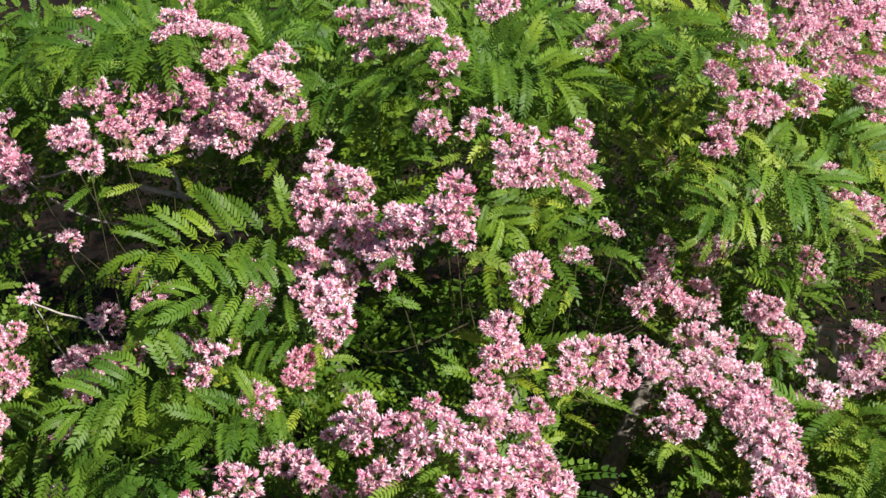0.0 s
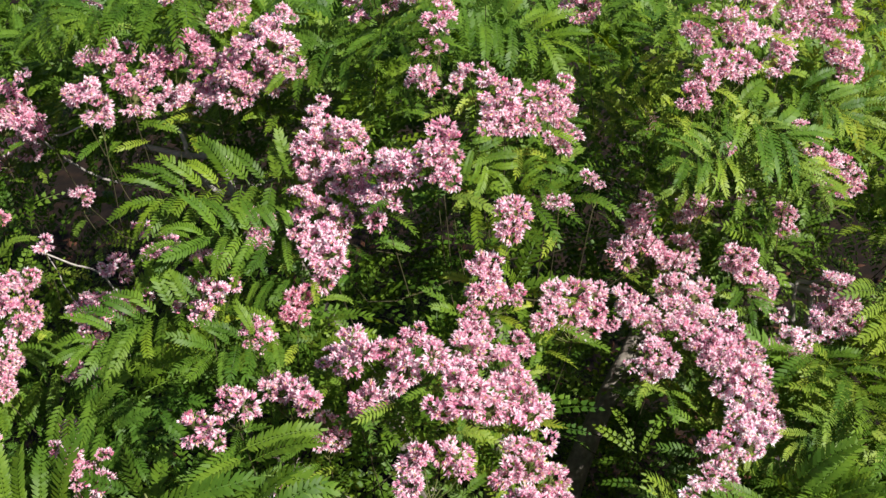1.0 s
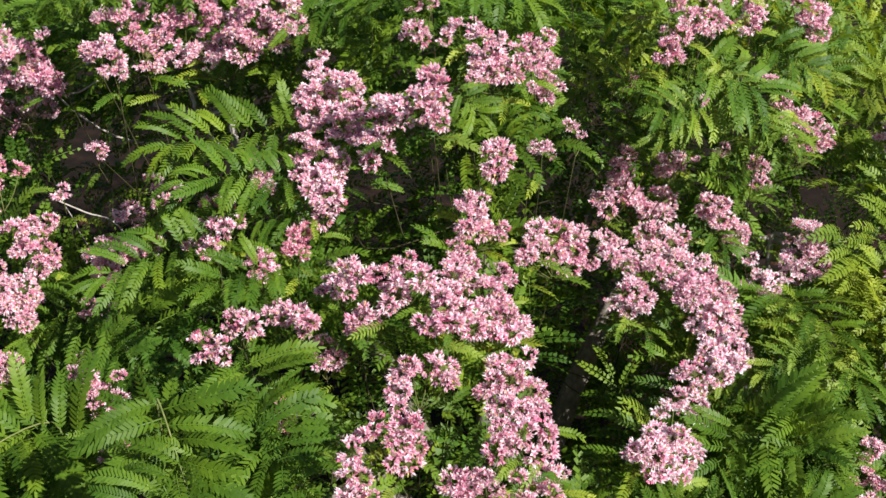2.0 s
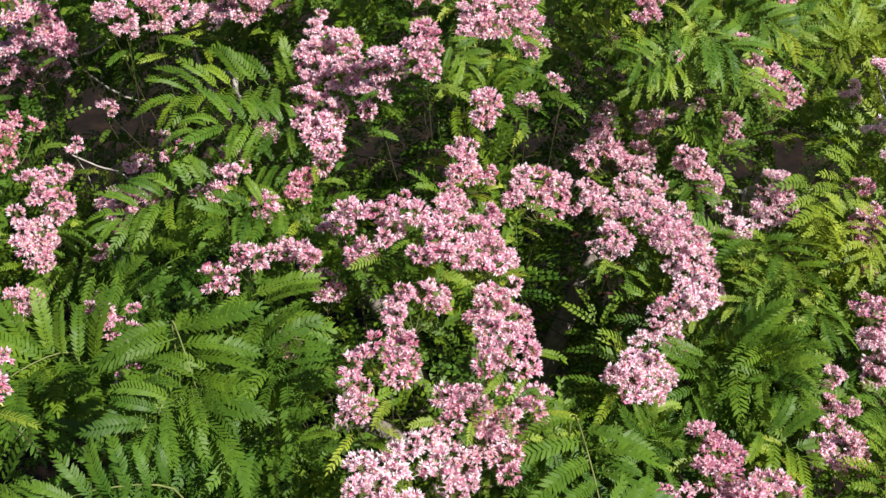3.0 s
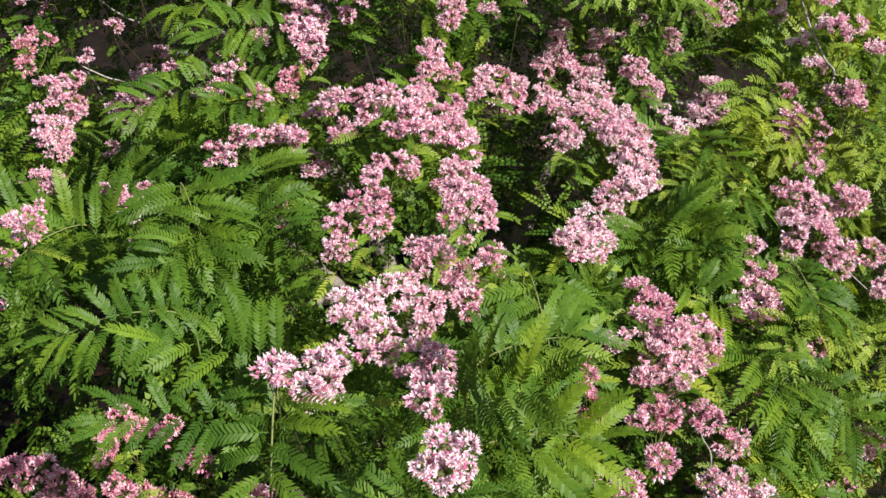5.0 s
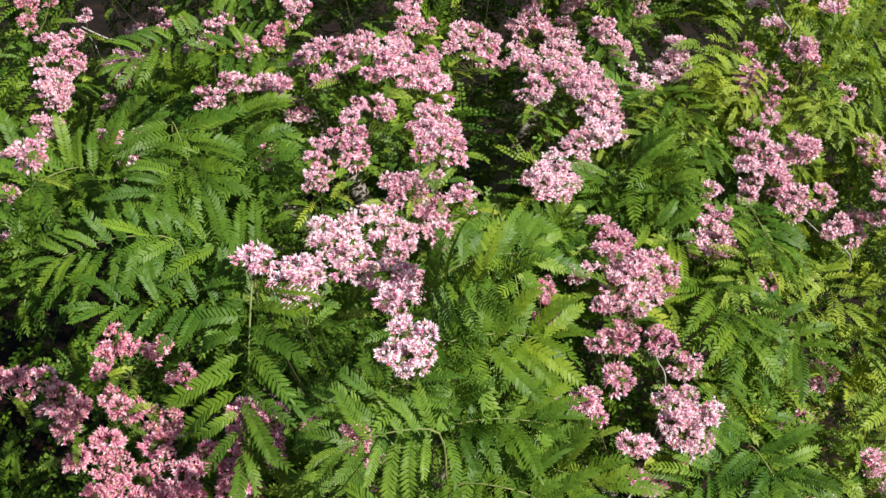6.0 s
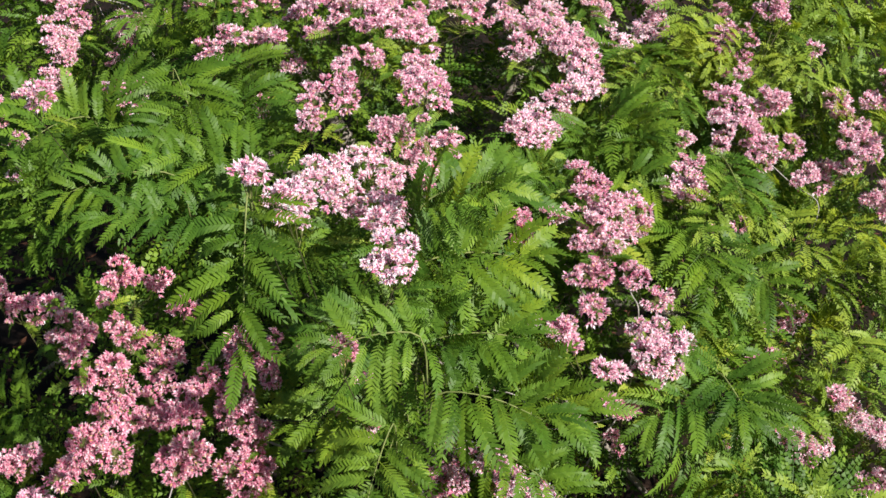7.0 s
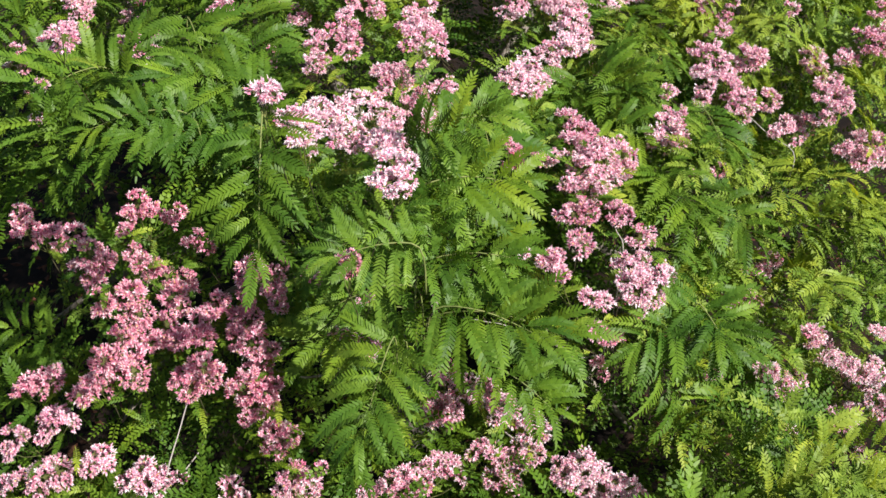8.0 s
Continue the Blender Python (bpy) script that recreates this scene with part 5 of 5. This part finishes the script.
leafy_shoot((1.45, 2.66, 2.37), (1.29, 2.57, 2.35), 0.15, young=True)
leafy_shoot((1.08, 2.41, 2.30), (1.17, 2.28, 2.30), 0.15, young=True)
leafy_shoot((0.96, 2.17, 2.18), (1.08, 2.04, 2.23), 0.17)
leafy_shoot((1.09, 2.15, 2.19), (1.10, 1.88, 2.18), 0.16)
leafy_shoot((1.32, 2.32, 2.25), (1.23, 2.20, 2.16), 0.15, young=True)
leafy_shoot((0.68, 1.74, 2.25), (0.66, 1.64, 2.18), 0.15)
leafy_shoot((1.07, 1.77, 2.14), (0.99, 1.68, 2.11), 0.11, young=True)
leafy_shoot((1.31, 2.48, 2.25), (1.42, 2.36, 2.16), 0.15, young=True)
leafy_shoot((1.38, 1.77, 2.13), (1.22, 1.52, 2.11), 0.17, young=True)
leafy_shoot((1.47, 2.02, 2.11), (1.36, 1.93, 2.07), 0.14, young=True)
leafy_shoot((1.51, 3.20, 2.80), (1.42, 3.26, 2.68), 0.13)
leafy_shoot((1.31, 2.76, 2.45), (1.31, 2.56, 2.36), 0.20, young=True)
leafy_shoot((1.47, 2.53, 2.47), (1.36, 2.32, 2.38), 0.12, young=True)
leafy_shoot((1.68, 2.31, 2.42), (1.76, 2.23, 2.33), 0.14, young=True)
leafy_shoot((1.14, 2.60, 2.29), (0.99, 2.47, 2.19), 0.21)
leafy_shoot((1.13, 2.03, 2.23), (1.02, 1.92, 2.16), 0.17)
leafy_shoot((1.18, 1.63, 2.08), (1.28, 1.37, 1.99), 0.22)
leafy_shoot((1.41, 1.85, 2.11), (1.42, 1.66, 2.08), 0.15)
leafy_shoot((1.60, 1.85, 1.98), (1.71, 1.69, 1.89), 0.17)
leafy_shoot((1.76, 1.71, 1.75), (1.84, 1.55, 1.88), 0.18, young=True)
leafy_shoot((1.26, 1.04, 1.86), (1.00, 0.88, 1.79), 0.20)
leafy_shoot((1.25, 0.97, 1.90), (1.37, 0.85, 1.82), 0.20)
leafy_shoot((1.67, 1.57, 1.44), (1.66, 1.37, 1.39), 0.20)
leafy_shoot((1.75, 1.40, 1.72), (1.81, 1.21, 1.76), 0.16, young=True)
leafy_shoot((0.88, 2.06, 2.24), (0.81, 1.94, 2.15), 0.15)
leafy_shoot((0.78, 0.85, 1.87), (0.68, 0.73, 1.79), 0.18)
leafy_shoot((1.57, 1.69, 1.94), (1.42, 1.57, 1.87), 0.17)
leafy_shoot((1.83, 1.87, 1.97), (1.92, 1.71, 1.93), 0.17, young=True)

# gaps in the crown that slant down to the soil: x, y, z and radius
GAPS = [
    (-1.03, 2.92, 2.46, 0.16),
    (-1.15, 2.79, 2.45, 0.12),
    (-0.77, 3.01, 2.78, 0.08),
    (-0.03, 2.41, 2.83, 0.08),
    (-0.05, 2.73, 3.02, 0.08),
    (1.15, 2.99, 2.22, 0.12),
    (1.21, 3.08, 2.35, 0.12),
    (1.06, 3.02, 2.17, 0.08),
    (-0.77, 1.13, 2.29, 0.16),
    (-0.93, 1.14, 2.29, 0.12),
    (-1.21, 1.20, 1.80, 0.15),
    (-0.91, 0.85, 1.89, 0.10),
]
HOLLOWS = [
    (-0.17, 2.38, 2.75, 0.11),
    (-0.07, 2.29, 2.71, 0.08),
    (0.43, 2.88, 2.84, 0.09),
    (0.29, 2.43, 2.75, 0.09),
    (0.36, 2.30, 2.47, 0.11),
    (0.91, 1.09, 1.99, 0.10),
    (0.61, 0.98, 2.46, 0.08),
    (0.02, 1.43, 2.54, 0.10),
    (1.08, 2.76, 2.32, 0.10),
    (0.42, 2.25, 2.40, 0.11),
    (0.44, 2.36, 2.50, 0.11),
    (-1.19, 3.09, 2.51, 0.10),
    (0.39, 2.15, 2.35, 0.11),
    (0.40, 1.99, 2.29, 0.10),
    (0.88, 0.33, 1.97, 0.08),
    (-0.07, 0.32, 2.05, 0.08),
    (-0.74, 0.32, 1.87, 0.08),
    (-0.13, 1.34, 2.45, 0.09),
    (1.21, 2.55, 2.08, 0.07),
    (-0.24, 1.76, 2.53, 0.08),
    (-0.94, 2.78, 2.47, 0.10),
    (0.97, 2.60, 2.38, 0.06),
    (0.43, 3.14, 3.01, 0.06),
    (0.42, 3.02, 2.92, 0.06),
    (1.21, 1.67, 1.90, 0.07),
    (1.41, 1.73, 1.81, 0.06),
    (0.89, 0.70, 2.06, 0.07),
    (0.87, 0.53, 1.98, 0.07),
]


def crown_heights(xy, support):
    d2 = ((xy[:, None, :] - support[None, :, :2]) ** 2).sum(2)
    w = 1.0 / (d2 + 0.0025) ** 1.6
    near = d2.min(1)
    return (w * support[None, :, 2]).sum(1) / w.sum(1), near


def in_gap(p, gaps):
    for x, y, z, r in gaps:
        slant = np.array((0.26 * x, 0.80, -0.54))
        slant /= np.linalg.norm(slant)
        d = np.array((p[0] - x, p[1] - y, p[2] - z))
        along = float(np.clip(d @ slant, -0.35, 1.25))
        if np.linalg.norm(d - slant * along) < r * 1.05 + 0.042:
            return True
    return False


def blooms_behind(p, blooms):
    """Whether a shoot at p would hide blossom from the camera or the sun."""
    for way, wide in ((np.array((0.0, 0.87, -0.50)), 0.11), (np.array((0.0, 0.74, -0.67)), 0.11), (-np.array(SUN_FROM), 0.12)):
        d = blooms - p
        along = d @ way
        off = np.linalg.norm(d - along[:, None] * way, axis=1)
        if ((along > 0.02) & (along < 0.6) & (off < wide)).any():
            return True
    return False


def fill_crown():
    rnd = random.Random(33)
    support = np.array(BLOOMS + SHOOTS)
    blooms, shoots = np.array(BLOOMS + BARE), np.array(SHOOTS)
    for spacing, top, low, length, count in ((0.175, 0.08, 0.22, 0.21, 9), (0.145, 0.02, 0.12, 0.18, 7), (0.215, 0.26, 0.5, 0.23, 7), (0.15, 0.02, 0.14, 0.20, 7), (0.20, 0.36, 0.7, 0.22, 6), (0.225, 0.55, 0.95, 0.25, 6), (0.25, 1.0, 1.5, 0.28, 6), (0.19, 1.3, 1.9, 0.27, 6)):
        spots = []
        y = -0.8
        while y < 5.9:
            x = -3.0
            while x < 3.4:
                px, py = x + rnd.uniform(-0.45, 0.45) * spacing, y + rnd.uniform(-0.45, 0.45) * spacing
                if spacing == 0.145 and not (1.05 < px < 2.4 and 0.9 < py < 3.1):
                    pass
                elif spacing == 0.15 and not (-2.0 < px < 1.9 and 3.2 < py < 4.5):
                    pass
                elif spacing == 0.19 and not (-0.2 < px < 1.6 and 2.2 < py < 4.4):
                    pass
                elif top < 0.2 and px < 0.6 and py < 3.05 and rnd.random() < (0.22 if px > -0.2 else 0.42):
                    pass
                elif (px < -1.7 or px > 2.2 or py > 4.5) and rnd.random() < 0.45:
                    pass
                elif ((px - 0.2) / 3.1) ** 2 + ((py - 2.4) / 3.4) ** 2 < 1:
                    spots.append((px, py))
                x += spacing
            y += spacing
        spots = np.array(spots)
        h, near = crown_heights(spots, support)
        for (x, y), z, n in zip(spots, h, near):
            edge = ((x - 0.2) / 3.1) ** 2 + ((y - 2.4) / 3.4) ** 2
            beside = np.hypot(shoots[:, 0] - x, shoots[:, 1] - y).min()
            z = z - rnd.uniform(top, low) - (0.14 if top < 0.2 and beside < 0.17 else 0.0) - 0.9 * max(0, edge - 0.72)
            if y < 0.8:
                z = min(z, 1.3 + 0.6 * y if x < 0.05 else 0.7 + 0.7 * y if x < 0.95 else 1.5 + 0.4 * y) - rnd.uniform(0, 0.15)
            if z < 0.3:
                z = rnd.uniform(0.3, 0.6)
            p = Vector((x, y, z))
            d = np.linalg.norm(blooms - np.array(p), axis=1).min()
            if d < 0.085 or in_gap(p, GAPS if top < 0.5 else GAPS[3:]) or (top < 0.9 and in_gap(p, HOLLOWS)):
                continue
            axis = Vector((0.42 * (x - 0.2), 0.18 * (y - 2.6) - 0.25, 0.9)) + Vector([rnd.gauss(0, 0.28) for _ in range(3)])
            # outer shoots that would cover or shade the blossom are left out
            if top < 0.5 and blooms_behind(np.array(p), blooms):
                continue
            size = length * rnd.uniform(0.75, 1.15)
            # share of lightened lime leaves grows with x, brightening the sunward side
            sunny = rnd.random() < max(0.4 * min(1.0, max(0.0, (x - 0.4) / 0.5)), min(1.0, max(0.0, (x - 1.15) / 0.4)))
            seen = -2.1 < x < 2.5 and -0.1 < y < 5.2
            if not seen and rnd.random() < (0.9 if top > 0.3 else 0.6):
                continue
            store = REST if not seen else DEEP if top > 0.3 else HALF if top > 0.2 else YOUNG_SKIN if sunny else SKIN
            if top < 0.2:
                axis += Vector((0.22, -0.22, 0))
            if rnd.random() < 0.6:
                a = rnd.uniform(0, 2 * math.pi)
                lie = (Vector((math.cos(a) + 0.35 * (x - 0.2), math.sin(a) - 0.6, 0.12)) + axis * 0.1).normalized()
                store.extend(fan_poses(p - lie * 0.12, p + lie * rnd.uniform(0.12, 0.2), axis, size * 0.85, rnd, 5))
            else:
                store.extend(leaf_poses(p, axis, size, count, rnd))


fill_crown()


def sprigs_under_blossom():
    """Short leaves that peep out round the bunches of flowers."""
    rnd = random.Random(55)
    for p in BLOOMS:
        if rnd.random() < 0.9:
            a = rnd.uniform(0, 2 * math.pi)
            out = Vector((math.cos(a), math.sin(a), rnd.uniform(-0.1, 0.25))).normalized()
            up = Vector((0.3, -0.4, 1))
            up = (up - out * up.dot(out)).normalized()
            size = rnd.uniform(0.08, 0.125)
            rot = Matrix((out, up.cross(out), up)).transposed().to_4x4()
            young = rnd.random() < 0.3 + 0.5 * min(1.0, max(0.0, p[0]))
            (YOUNG_SKIN if young else SKIN).append(Matrix.Translation(Vector(p) - Vector((0, 0, rnd.uniform(0.06, 0.11)))) @ rot @ Matrix.Diagonal((size, size, size, 1)))


sprigs_under_blossom()


def join_leaves(poses, templates, name, label, mat=LEAF):
    rnd = random.Random(44)
    vs, fs, o = [], [], 0
    shift = np.array(HOME)
    for m in poses:
        v, f = templates[rnd.randrange(len(templates))]
        a = np.array(m)
        vs.append(v @ a[:3, :3].T + a[:3, 3] - shift)
        fs.append(f + o)
        o += len(v)
    v, f = np.concatenate(vs), np.concatenate(fs)
    me = bpy.data.meshes.new(name)
    me.vertices.add(len(v))
    me.vertices.foreach_set("co", v.astype(np.float32).ravel())
    me.loops.add(f.size)
    me.loops.foreach_set("vertex_index", f.astype(np.int32).ravel())
    me.polygons.add(len(f))
    me.polygons.foreach_set("loop_start", np.arange(0, f.size, 3, dtype=np.int32))
    me.materials.append(mat)
    me.update(calc_edges=True)
    tagged(part(name, me, tree, label), kind="stuff")


join_leaves(FILL, TEMPLATES, "shoot_foliage", "feathery bright green leaves on long shoots")
join_leaves(YOUNG, OUTER, "young_foliage", "lime green young feathery leaves, lightened to look sunlit", LEAF_YOUNG_LIT)
join_leaves(SKIN, OUTER, "foliage", "dense feathery bright green foliage")
join_leaves(YOUNG_SKIN, OUTER, "young_outer_foliage", "lime green young foliage, its colour lightened for the sunny side", LEAF_YOUNG_LIT)
join_leaves(HALF, MIDDLE, "middle_foliage", "green foliage under the crown's outer leaves")
join_leaves(DEEP, INNER, "inner_foliage", "shaded green foliage inside the crown")
join_leaves(REST, INNER, "outlying_foliage", "green feathery foliage on the far sides of the crown")
